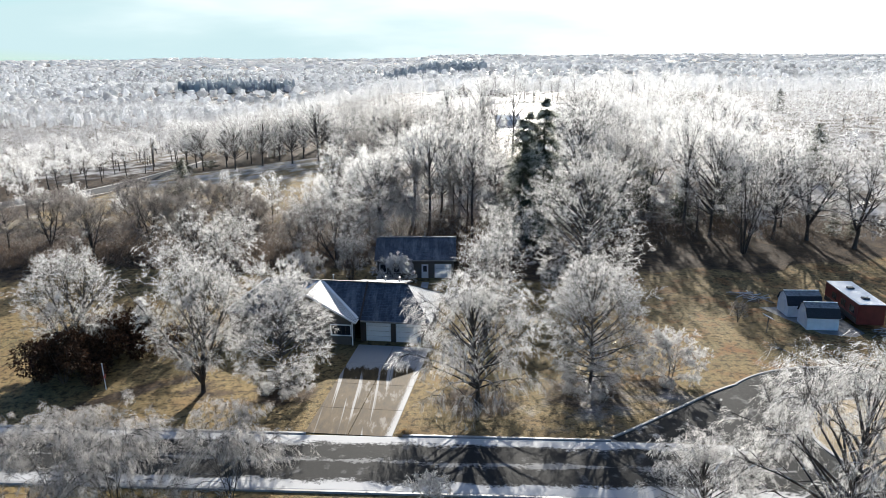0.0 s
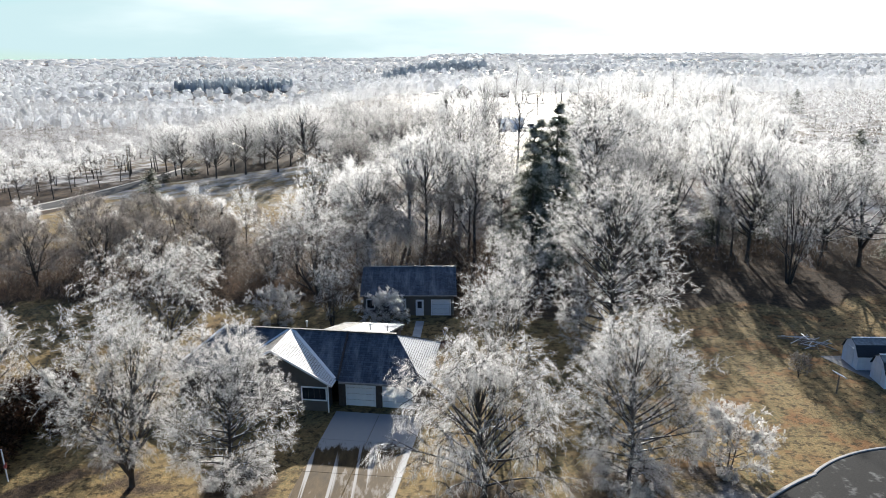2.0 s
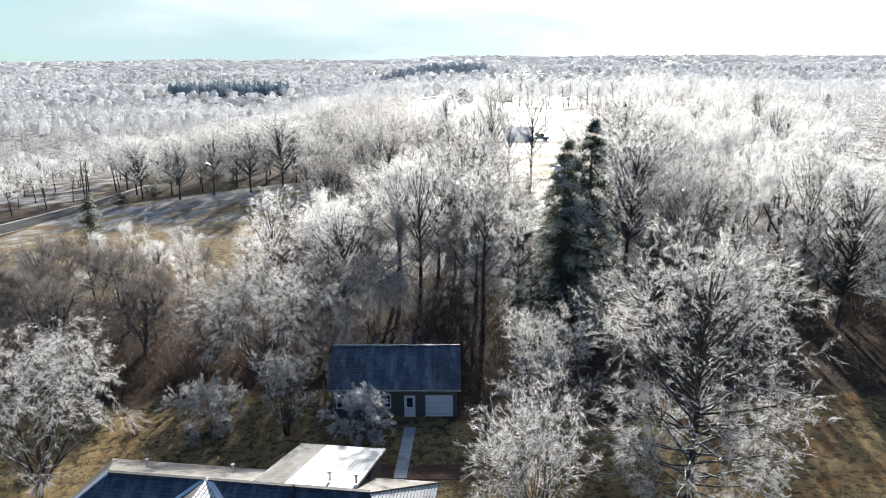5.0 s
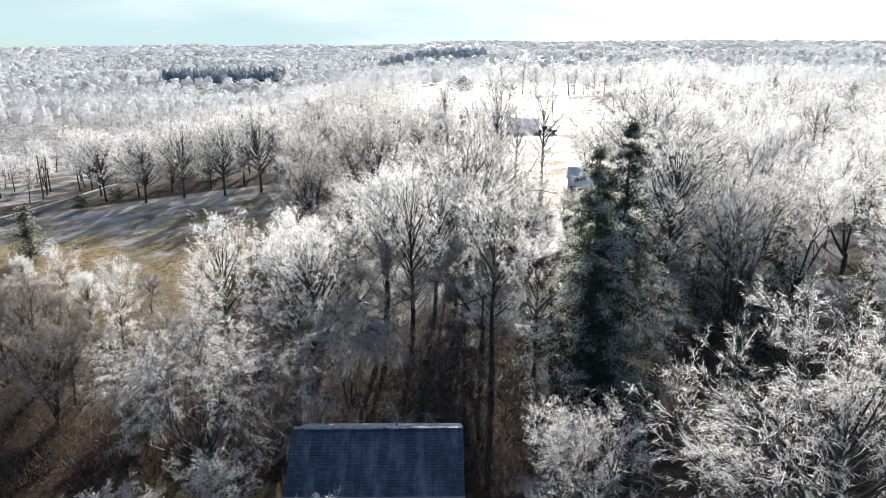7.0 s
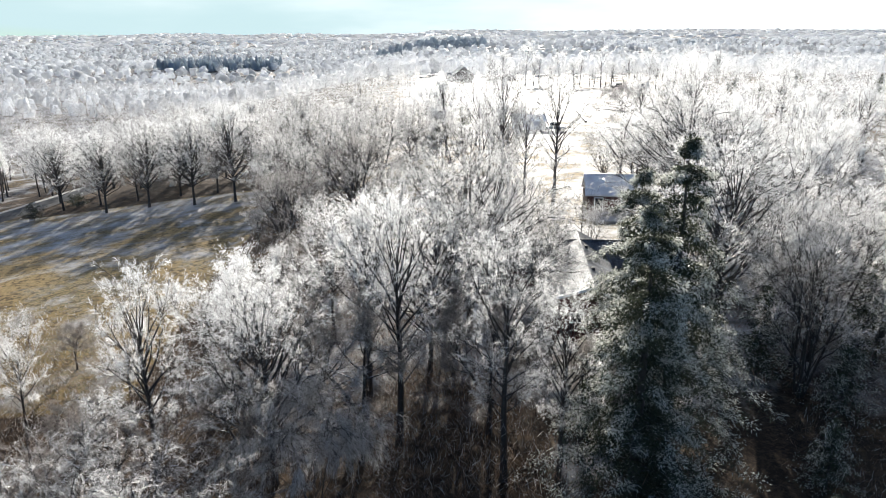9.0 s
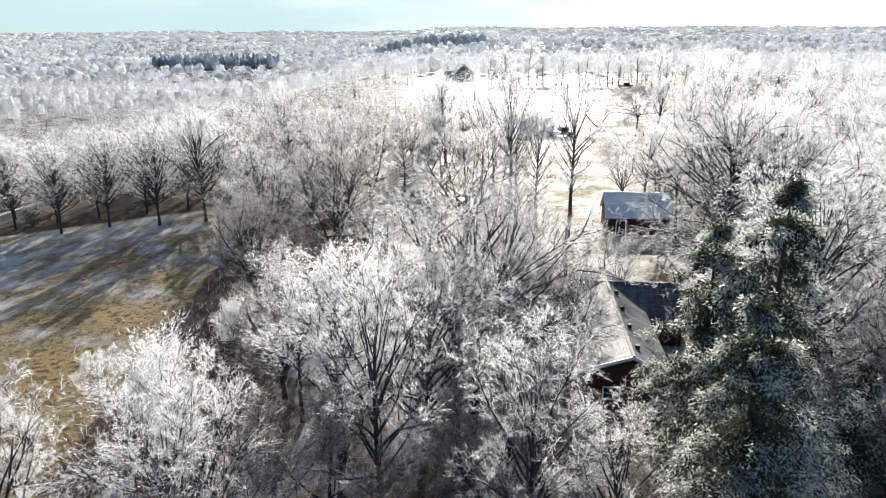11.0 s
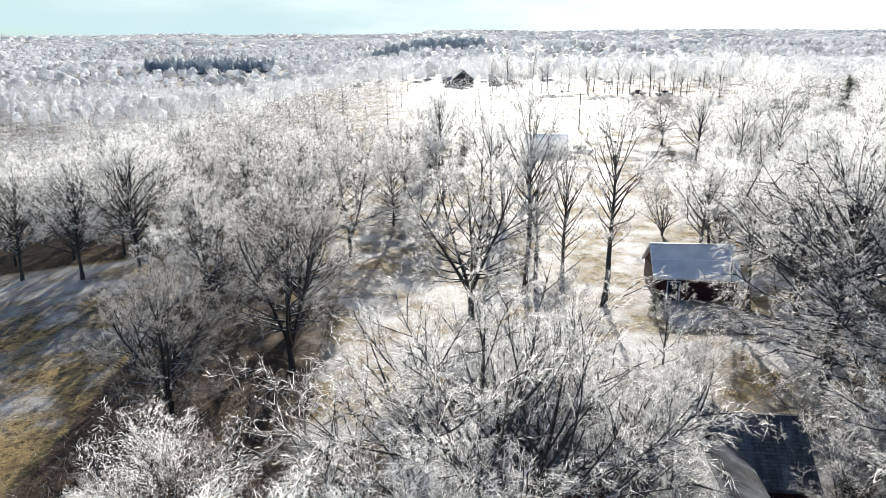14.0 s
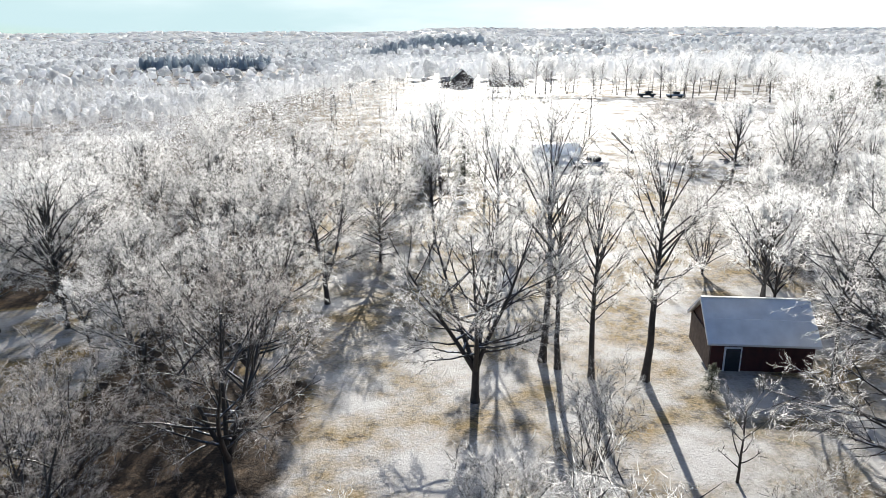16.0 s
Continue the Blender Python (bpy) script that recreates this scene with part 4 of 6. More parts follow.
for x0, x1 in ((-2.1, -0.3), (-0.27, 1.6)):
    part("paving_slab", slab("paving_slab", [(x0, 83.32, 0.29), (x1, 83.32, 0.29), (x1, 84.9, 0.3), (x0, 84.9, 0.3)], 0.25, pave), walkway)
MULCH = plain("russet_leaf_mulch", (0.085, 0.04, 0.024), 0.85, vary=0.5, scale=6, relief=0.05)
for x0, x1, y0, y1 in ((-4.6, -2.72, 76.8, 78.6), (-1.5, 2.0, 76.9, 79.4)):
    o = new("mulch_bed", slab("mulch_bed", [(x0, y0, 0.09), (x1, y0 - 0.1, 0.09), (x1 + 0.2, y1, 0.13), (x0 + 0.3, y1 + 0.2, 0.13)], 0.15, MULCH, bevel=0.03))
    tagged(o, "bed of russet leaf mulch beside the garden path", "mulch bed", "", "structure")


# ---- trees ----
BARE = "bare tree, every twig glazed white with ice"
T = {}
T["oak"] = tree_thing("tree", grow_tree(11, 12.5, 5.6, 0.1, "round", 44, (5, 60), 0.2, 8, 4, 8, 0.7, 0.0195, 0.35, stems=4, fork=0.18), "broad bare tree with dark limbs, twigs glazed white with ice")
T["oak2"] = tree_thing("tree", grow_tree(12, 12.5, 6.0, 0.1, "round", 48, (8, 60), 0.3, 8, 4, 8, 0.7, 0.019, 0.3, stems=5, fork=0.16), "spreading bare tree with many dark rising limbs, iced twigs")
T["layer"] = tree_thing("tree", grow_tree(21, 12.0, 5.2, 0.07, "round", 72, (-8, 64), 0.08, 10, 4, 10, 0.7, 0.018, 0.3, girth=0.8), "dense rounded bare tree with level iced branch tips")
T["layer2"] = tree_thing("tree", grow_tree(22, 18.0, 6.9, 0.07, "round", 84, (-6, 66), 0.1, 9, 4, 11, 0.72, 0.02, 0.35, girth=0.75), "tall broad bare tree with layered ice-white branches")
T["weep"] = tree_thing("tree", grow_tree(31, 10.5, 5.2, 0.14, "round", 50, (30, 72), -0.45, 10, 4, 11, 0.85, 0.0145, 0.9), "bare tree bowed down by ice, hanging twigs")
T["weep2"] = tree_thing("tree", grow_tree(32, 6.0, 4.2, 0.08, "vase", 36, (50, 80), -1.1, 9, 5, 11, 0.7, 0.017, 0.8, stems=4, girth=0.7), "small multi-stemmed tree arched over by its ice load")
T["upright"] = tree_thing("tree", grow_tree(23, 12.5, 4.5, 0.08, "round", 66, (28, 72), 0.12, 10, 4, 9, 0.7, 0.018, 0.35, stems=5, fork=0.07, girth=0.9), "upright oval bare tree on a short trunk, dense with iced twigs")
T["spread"] = tree_thing("tree", grow_tree(33, 8.0, 4.8, 0.06, "vase", 44, (42, 74), -0.3, 8, 4, 10, 0.7, 0.018, 0.6, stems=6, fork=0.05), "many-stemmed spreading tree, drooping tips thick with ice")
T["edge"] = tree_thing("tree", grow_tree(36, 8.0, 3.8, 0.12, "round", 40, (25, 72), 0.1, 8, 4, 9, 0.62, 0.018, 0.5, stems=4, fork=0.08), "small brown-twigged tree of the wood's edge, thinly iced", ice=ICE_BROWN)
T["umbrella"] = tree_thing("tree", grow_tree(34, 9.0, 8.6, 0.1, "round", 46, (12, 50), -0.25, 9, 4, 9, 0.8, 0.03, 0.7, stems=4, fork=0.22), "wide low oak with an umbrella of drooping iced limbs")
T["great"] = tree_thing("tree", grow_tree(15, 16.0, 9.2, 0.1, "round", 78, (8, 62), 0.2, 8, 4, 9, 0.72, 0.02, 0.35, stems=6, fork=0.13), "great spreading bare tree with many dark rising limbs, iced twigs")
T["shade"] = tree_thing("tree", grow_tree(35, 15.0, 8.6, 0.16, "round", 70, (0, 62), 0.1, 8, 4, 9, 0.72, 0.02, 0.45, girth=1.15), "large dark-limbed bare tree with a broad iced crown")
T["vase"] = tree_thing("tree", grow_tree(41, 11.0, 3.1, 0.12, "vase", 44, (50, 78), 0.15, 8, 4, 8, 0.66, 0.019, 0.3, stems=5), "upright many-stemmed bare tree glazed with ice")
T["tall"] = tree_thing("tree", grow_tree(51, 15.0, 3.2, 0.34, "oval", 34, (35, 72), 0.3, 8, 4, 8, 0.66, 0.02, 0.3), "tall narrow bare tree with a straight dark trunk")
T["tall2"] = tree_thing("tree", grow_tree(52, 15.0, 5.8, 0.24, "round", 48, (30, 70), 0.12, 9, 4, 8, 0.68, 0.022, 0.4, girth=0.8), "tall bare tree with a dark trunk and iced crown")
T["small"] = tree_thing("tree", grow_tree(61, 4.2, 3.0, 0.1, "round", 34, (5, 65), 0.1, 7, 4, 9, 0.42, 0.04, 0.3, stems=2), "small ornamental tree thick with white ice")
T["sapling"] = tree_thing("tree", grow_tree(62, 5.0, 1.9, 0.25, "oval", 12, (35, 65), 0.1, 4, 3, 6, 0.35, 0.024, 0.2), "thin young tree with few iced branches")
T["bush"] = tree_thing("tree", grow_tree(63, 3.8, 2.7, 0.1, "round", 40, (5, 70), 0.1, 7, 4, 10, 0.4, 0.045, 0.3, stems=2), "small rounded garden tree, brilliant white with ice", ice=ICE_BRIGHT)
T["oak3"] = tree_thing("tree", grow_tree(14, 12.5, 6.0, 0.12, "round", 46, (10, 62), 0.25, 8, 4, 8, 0.66, 0.018, 0.3, stems=5, fork=0.15), "spreading bare tree with dark limbs and thinly iced twigs", ice=ICE_PINK)


def glaze(ob, mat):
    """Give the crown of a tree another coat of ice."""
    for c in ob.children:
        if c.data.materials[0] != BARK:
            c.data.materials[0] = mat


for kind in ("tall", "tall2"):
    glaze(T[kind], ICE_BRIGHT)
glaze(T["umbrella"], ICE_PINK)
glaze(T["weep2"], ICE_WARM)
HEIGHT = {"upright": 12.5, "great": 16.0, "edge": 8.0, "spread": 8.0, "umbrella": 9.0, "shade": 15.0, "oak3": 12.5, "bush": 3.8, "oak": 12.5, "oak2": 12.5, "layer": 12.0, "layer2": 18.0, "weep": 10.5, "weep2": 6.0, "vase": 11.0, "tall": 15.0, "tall2": 15.0, "small": 4.2, "sapling": 5.0}

# lighter trees for the woods: M near, B behind
M, B = [], []
KINDS = ((71, 12.5, 3.6, 0.45, "oval", (38, 70), 1), (72, 11.5, 4.4, 0.4, "round", (28, 68), 1), (73, 13, 3.9, 0.46, "round", (35, 72), 1),
         (74, 9.5, 4.0, 0.3, "round", (25, 70), 2), (75, 10.5, 3.2, 0.3, "vase", (50, 76), 3), (76, 8.5, 3.8, 0.34, "round", (20, 60), 1))
for sd, H, W, cl, sh, rise, stems in KINDS:
    M.append(tree_thing("tree", grow_tree(sd, H, W, cl, sh, 22, rise, 0.2, 10, 0, 30, 0.72, 0.034, 0.4, stems=stems, fine=False, fork=0.22 if stems > 1 else 0.0), BARE, "tree", "trees of the wood"))
for sd, H, W, cl, sh, rise, stems in KINDS[:4]:
    B.append(tree_thing("tree", grow_tree(sd + 10, H, W, cl, sh, 18, rise, 0.2, 8, 0, 20, 0.8, 0.052, 0.3, stems=stems, fine=False), BARE, "tree", "trees of the wood"))
for k, ob in enumerate(M + B):
    glaze(ob, ICE_BROWN if k in (3, 5) else ICE_BRIGHT)
started = set()


def plant(kind, x, y, height, turn=0.0, label="", group=""):
    """Stand a tree of that kind, scaled to its height; the first of a kind is the master itself."""
    ob = T[kind]
    if kind in started:
        return another(ob, x, y, turn, height / HEIGHT[kind], label, group)
    started.add(kind)
    stand(ob, x, y, turn, height / HEIGHT[kind])
    return tagged(ob, label, "", group)


# front garden and roadside
plant("weep2", -13.3, 39.6, 5.2, 0)
plant("weep2", -19.6, 37.4, 6.0, 70)
plant("weep2", -23.8, 38.6, 5.4, 160)
plant("upright", -19.8, 54.5, 12.0, 20)
plant("layer", -13.1, 54.2, 11.0, 0)
plant("weep", 3.1, 52.3, 11.2, 40)
plant("layer", 12.5, 53.8, 11.4, 130)
plant("small", 19.7, 55.7, 4.6, 0)
plant("upright", -32.9, 60.4, 11.0, 115)
plant("weep", 21.8, 33.0, 12.6, 200)
plant("weep", 15.5, 36.0, 6.5, 20)
plant("small", -0.6, 38.6, 2.2, 80)
plant("edge", 31.5, 70.0, 2.3, 40, "low bare shrub with iced twigs on the tan lawn")
# behind the house
plant("layer2", 15.7, 73.4, 17.8, 0)
plant("tall2", 22.3, 112.5, 17.0, 50)
plant("vase", 8.1, 81.0, 9.6, 0)
plant("vase", 4.6, 66.5, 10.5, 100)
plant("bush", -5.1, 82.0, 3.8, 45)
plant("spread", -25.0, 75.4, 8.6, 200)
plant("small", -16.4, 82.7, 4.2, 90)
plant("vase", -10.7, 82.4, 6.2, 0)
plant("spread", -13.4, 89.2, 8.6, 90)
plant("weep2", -5.6, 95.0, 7.0, 30)
# iced small trees along the brush
for x, y, hgt, tn in ((-19.0, 92.5, 7.0, 10), (-26.0, 94.0, 7.5, 130), (-33.0, 92.8, 8.0, 40), (-40.0, 94.2, 8.5, 250), (-47.0, 93.0, 8.0, 320), (-54.0, 94.5, 8.5, 75), (-29.5, 98.0, 8.5, 200), (-37.0, 99.5, 9.0, 290), (-44.0, 99.0, 9.0, 20)):
    plant("edge", x, y, hgt, tn, group="trees of the wood's edge")
# edge of the east lawn
for kind, x, y, hgt, tn in (("tall2", 39.5, 97.8, 16.5, 0), ("vase", 41.7, 92.8, 14.5, 30), ("tall2", 48.2, 96.6, 15.0, 90), ("oak2", 53.0, 96.4, 14.0, 160),
                            ("tall", 36.3, 99.1, 15.0, 200), ("oak2", 29.5, 111.0, 13.5, 40), ("vase", 26.4, 106.4, 14.0, 120), ("oak", 58.0, 94.0, 14.0, 300), ("oak", 62.0, 84.0, 13.0, 20)):
    plant(kind, x, y, hgt, tn, group="trees at the lawn's edge")
# wood behind the detached garage, with straight trunks
for kind, x, y, hgt, tn in (("tall", -1.4, 101.4, 14.0, 0), ("tall", 8.0, 97.6, 10.5, 80), ("tall", 4.9, 98.1, 13.5, 140),
                            ("tall2", -8.5, 98.0, 13.0, 300), ("tall", -15.0, 97.0, 12.0, 30), ("tall2", 0.5, 110.0, 13.5, 60), ("great", 3.7, 115.4, 15.6, 10), ("oak3", -8.8, 117.0, 9.0, 140), ("oak", 7.0, 125.5, 9.5, 220), ("vase", 10.4, 121.0, 9.5, 200), ("vase", 9.4, 127.5, 6.2, 100)):
    plant(kind, x, y, hgt, tn, group="trees of the wood")
# the row across the meadow
for i, (x, y, hgt) in enumerate(((-33.9, 162.4, 13.2), (-41.5, 164.9, 13.0), (-48.0, 165.0, 12.4), (-27.7, 161.6, 14.0), (-57.6, 171.3, 12.0), (-45.6, 171.0, 11.0),
                                 (-38.6, 170.2, 11.5), (-32.6, 169.4, 11.5), (-26.5, 168.0, 11.5), (-52.0, 172.0, 11.0), (-61.5, 178.0, 12.0), (-66.0, 184.0, 12.5))):
    plant("tall2", x, y, hgt, i * 67, "bare row tree with a straight dark trunk and iced crown", "row of trees by the meadow")
# the clearing
for kind, x, y, hgt, tn in (("oak2", 4.5, 147.3, 13.4, 0), ("oak3", -8.2, 138.6, 12.0, 120), ("tall", 15.8, 149.8, 15.0, 60), ("tall", 12.4, 150.2, 12.4, 170), ("tall", 9.5, 152.8, 15.6, 10),
                            ("tall", 10.4, 151.7, 12.4, 240), ("sapling", 17.4, 138.8, 5.0, 0), ("oak3", -14.2, 132.0, 9.5, 0), ("oak3", -15.6, 136.8, 8.5, 200), ("vase", 9.3, 137.0, 6.8, 70), ("vase", 4.4, 131.5, 6.8, 10),
                            ("shade", 29.0, 130.2, 15.0, 90), ("shade", 27.2, 136.0, 16.3, 210), ("spread", 27.0, 170.0, 6.5, 0), ("spread", 31.0, 164.0, 7.0, 60), ("spread", 34.0, 173.0, 7.5, 140), ("layer", 37.5, 166.0, 8.0, 200), ("spread", 47.0, 186.0, 8.0, 250), ("vase", 12.0, 126.5, 5.6, 0), ("vase", 17.0, 132.0, 5.2, 50), ("vase", 6.0, 127.5, 7.5, 90), ("sapling", 20.0, 126.0, 5.5, 120), ("vase", 20.5, 121.5, 6.4, 200), ("oak2", 31.0, 147.5, 13.0, 60), ("oak", 35.0, 157.0, 12.0, 200), ("oak2", 40.0, 150.0, 13.0, 310), ("oak2", -9.3, 148.0, 12.0, 20), ("oak", -10.5, 165.2, 11.4, 60), ("oak", -6.9, 163.7, 11.5, 150), ("oak2", -20.7, 178.9, 12.0, 200),
                            ("vase", 40.3, 180.2, 11.0, 0)):
    plant(kind, x, y, hgt, tn, group="trees of the clearing")
plant("umbrella", 44.2, 226.0, 9.4, 0, "wide low oak alone in the white field")
plant("sapling", -18.8, 138.4, 4.5, 100)
for i, (x, y, hgt) in enumerate(((-15.0, 163.5, 11.5), (-20.0, 170.5, 11.0), (-14.0, 176.0, 11.5), (-3.0, 172.0, 10.5), (-8.0, 182.0, 11.5), (-27.5, 177.5, 11.5), (-34.5, 181.0, 11.5), (-42.0, 180.0, 11.5),
                                 (-49.5, 182.0, 12.0), (-56.0, 186.0, 12.0), (-31.0, 189.0, 12.0), (-22.0, 189.0, 12.0), (-14.0, 190.0, 12.0), (-2.5, 191.0, 10.0), (-39.0, 193.0, 12.0), (-47.0, 196.0, 12.0), (-19.5, 156.5, 10.0), (-16.5, 149.0, 9.5), (-22.0, 163.0, 9.0))):
    plant(("oak", "oak2", "tall2", "layer")[i % 4], x, y, hgt, i * 53, group="trees of the western wood")


# ---- woods: single trees near, then whole stretches ----
def scatter(seed, x0, x1, y0, y1, gap, keep):
    """Places at least a gap apart, where keep(x, y) allows."""
    r = np.random.RandomState(seed)
    out = []
    grid = {}
    for _ in range(int((x1 - x0) * (y1 - y0) / gap / gap * 4)):
        x, y = r.uniform(x0, x1), r.uniform(y0, y1)
        if not keep(x, y):
            continue
        c = (int(x // gap), int(y // gap))
        if any((x - p) ** 2 + (y - q) ** 2 < gap * gap for i in (-1, 0, 1) for j in (-1, 0, 1) for p, q in grid.get((c[0] + i, c[1] + j), ())):
            continue
        grid.setdefault(c, []).append((x, y))
        out.append((x, y))
    return out


def lane_x(y):
    """The middle of the west lane."""
    return -75.0 + 0.37 * (y - 148)


def open_land(x, y):
    """Where no wood stands: gardens, meadow, clearing, fields, buildings."""
    return (y < 92 or (lane_x(y) < x < -19 - (y - 122) * 0.13 and 116 < y < 163) or (5 < x < 24 and 100 < y < 134) or (-19 < x < 24 and 123 < y < 160)
            or (-64 < x < 1 and 155 < y < 199) or (-6 < x < 19 and 290 < y < 384) or (12 < x < 8 + (y - 110) * 0.36 and 155 < y < 217) or (18 < x < 42 and 205 < y < 335) or (18 < x < 110 and 216 < y < 335) or (10 < x < 21 and y < 108) or abs(x - lane_x(y)) < 5.5 or (2 < x < 24 and 345 < y < 384))


def wooded(masters, spots, seed, lo, hi):
    r = np.random.RandomState(seed)
    for x, y in spots:
        k = r.randint(len(masters))
        # near trees take the kinds with the unlit side in their colour
        if y < 101 and masters is M:
            k = (3, 5)[k % 2]
        size = r.uniform(lo, hi) * (0.8 if y < 123 and x < -10 else 1.0) * (0.68 if x < -14 and y > 101 else 1.0) * (1.1 if x < -42 and y < 123 else 1.0)
        if y > 108 and -30 < x < 12 and y < 125:
            size *= 0.8
        if y > 104 and -62 < x < -30 and y < 125:
            size *= 0.75
        key = masters[k].name
        if key in started:
            another(masters[k], x, y, r.uniform(0, 360), size)
        else:
            started.add(key)
            stand(masters[k], x, y, r.uniform(0, 360), size)


wooded(M, scatter(1, -62, 11, 94.5, 122, 4.8, lambda x, y: not open_land(x, y) and not (-30 < x < -13 and y > 114) and not (x > -13 and y < 97.5)) + scatter(2, 24, 57, 99, 140, 6.2, lambda x, y: not open_land(x, y) and not (x < 36 and y < 109)), 5, 0.8, 1.18)
back = scatter(3, -62, 56, 150, 205, 7.0, lambda x, y: not open_land(x, y)) + scatter(8, -112, -62, 105, 205, 5.8, lambda x, y: not open_land(x, y))
back += scatter(17, 26, 74, 156, 214, 6.6, lambda x, y: not open_land(x, y) and x > 14 + (y - 110) * 0.36)
back += scatter(7, 24, 66, 140, 150, 6.0, lambda x, y: not open_land(x, y))
wooded(B, back, 6, 0.75, 1.15)


def blade_sheet(name, P, D, L, W, r, mat, label, category, out=None):
    """Many single blades as one object; out: the way each one's flat faces."""
    n = len(P)
    D = D / (np.linalg.norm(D, axis=1, keepdims=True) + 1e-9)
    side = np.cross(D, r.normal(0, 1, (n, 3)) if out is None else out + r.normal(0, 0.12, (n, 3)))
    side /= np.linalg.norm(side, axis=1, keepdims=True) + 1e-9
    V = np.stack([P - side * W / 2, P + side * W / 2, P + D * L], 1).reshape(-1, 3)
    ob = new(name, mesh_arrays(name, V, np.zeros((0, 4), np.int32), np.arange(len(V)).reshape(-1, 3), mat))
    return tagged(ob, label, category, "", "stuff")


def far_wood(name, spots, h, rad, count, length, width, mat, label, seed, base_share=0.3, stems=True):
    """A stretch of wood: crowns of many single twigs over dark stems, in one sheet of geometry."""
    r = np.random.RandomState(seed)
    xy = np.array(spots)
    n = len(xy)
    z = ground_z(xy[:, 0], xy[:, 1])
    roll_ = np.sin(xy[:, 0] / (9 * rad) + 2 * np.sin(xy[:, 1] / (17 * rad))) * np.sin(xy[:, 1] / (7 * rad) + 1.3 * np.sin(xy[:, 0] / (13 * rad)))
    hh = h * r.uniform(0.7, 1.2, n) * (1 + 0.25 * roll_)
    rr = rad * r.uniform(0.75, 1.25, n)
    az = r.uniform(0, 6.2832, (n, count))
    u = r.uniform(0, 1, (n, count)) ** 0.7
    q = r.uniform(0.15, 1, (n, count)) ** 0.5
    env = np.sqrt(np.clip(1 - (1.6 * u - 0.62) ** 2, 0.05, 1))
    x = xy[:, :1] + rr[:, None] * q * env * np.cos(az)
    y = xy[:, 1:] + rr[:, None] * q * env * np.sin(az)
    zz = z[:, None] + hh[:, None] * (base_share + (1 - base_share) * u * 0.93)
    P = np.stack([x, y, zz], -1).reshape(-1, 3)
    out = np.stack([np.cos(az) * q, np.sin(az) * q, 0.15 + u * 2.0], -1).reshape(-1, 3)
    D = np.cross(out, r.normal(0, 1, (n * count, 3))) + np.array(((0, 0, 0.3),))
    P = P - D / (np.linalg.norm(D, axis=1, keepdims=True) + 1e-9) * length * 0.4
    blade_sheet(name, P, D, length * r.uniform(0.6, 1.3, (n * count, 1)), width * r.uniform(0.6, 1.3, (n * count, 1)), r, mat, label, "wood", out)
    if stems:
        Bs = np.stack([xy[:, 0], xy[:, 1], z - 0.3], -1)
        Ds = np.stack([r.normal(0, 0.05, n), r.normal(0, 0.05, n), np.ones(n)], -1)
        blade_sheet(name + "_stems", Bs, Ds, (hh * 0.85)[:, None], (0.02 * hh + width * 0.4)[:, None], r, BARK_FAR, "dark bare stems of the distant wood", "wood")


def cone_view(x, y):
    return abs(x) < 0.72 * (y + 25)


def canopy(name, spots, h, rad, mat, label, seed, low=0.12, rounds=((0.52, 1.0), (0.86, 0.62))):
    """Far crowns as uneven rounded clumps, open below, each its own lump of geometry."""
    r = np.random.RandomState(seed)
    xy = np.array(spots)
    n = len(xy)
    seg = 6
    z = ground_z(xy[:, 0], xy[:, 1])
    hh = h * r.uniform(0.65, 1.25, n)
    rr = rad * r.uniform(0.7, 1.25, n)
    turn = r.uniform(0, 6.28, n)
    rings = []
    for u, w in ((low, 0.85), *rounds):
        an = turn[:, None] + np.arange(seg)[None] * 6.2832 / seg + r.normal(0, 0.15, (n, seg))
        ra = rr[:, None] * w * r.uniform(0.45, 1.3, (n, seg))
        zz = z[:, None] + hh[:, None] * (u + (0 if u == low else 1) * r.normal(0, 0.13, (n, seg)))
        rings.append(np.stack([xy[:, :1] + ra * np.cos(an), xy[:, 1:] + ra * np.sin(an), zz], -1))
    crest = np.stack([xy[:, 0], xy[:, 1], z + hh], -1)[:, None]
    V = np.concatenate(rings + [crest], 1)
    m = 3 * seg + 1
    quads = [(k * seg + i, k * seg + (i + 1) % seg, (k + 1) * seg + (i + 1) % seg, (k + 1) * seg + i) for k in range(2) for i in range(seg)]
    tris = [(2 * seg + i, 2 * seg + (i + 1) % seg, 3 * seg) for i in range(seg)]
    off = (np.arange(n) * m)[:, None, None]
    me = mesh_arrays(name, V.reshape(-1, 3), (np.array(quads)[None] + off).reshape(-1, 4), (np.array(tris)[None] + off).reshape(-1, 3), mat)
    return tagged(new(name, me), label, "wood", "", "stuff")


near_far = scatter(4, -330, 330, 205, 420, 6.0, lambda x, y: cone_view(x, y) and not open_land(x, y))
near_far += scatter(9, -330, -105, 130, 205, 6.2, cone_view)
near_far += scatter(10, 66, 200, 100, 205, 6.2, cone_view)
near_far += scatter(12, -105, -60, 190, 205, 6.2, cone_view)
pick = np.random.RandomState(61)


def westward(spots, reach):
    """Part the spots: further west, more crowns get a colour dimmed for weaker backlight."""
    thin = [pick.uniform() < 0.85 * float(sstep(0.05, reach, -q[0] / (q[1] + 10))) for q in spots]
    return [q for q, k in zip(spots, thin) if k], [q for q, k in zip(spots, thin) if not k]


dim_near, bright_near = westward(near_far, 0.45)
far_wood("bare_wood", bright_near, 10.0, 3.8, 180, 0.9, 0.14, ICE_HAZE_FAR, "wide bare wood, crowns white with ice and painted haze", 14)
far_wood("western_wood", dim_near, 10.0, 3.8, 180, 0.9, 0.14, ICE_DIM_WEST, "bare wood of the western valley, iced crowns greyed for weaker backlight", 18)
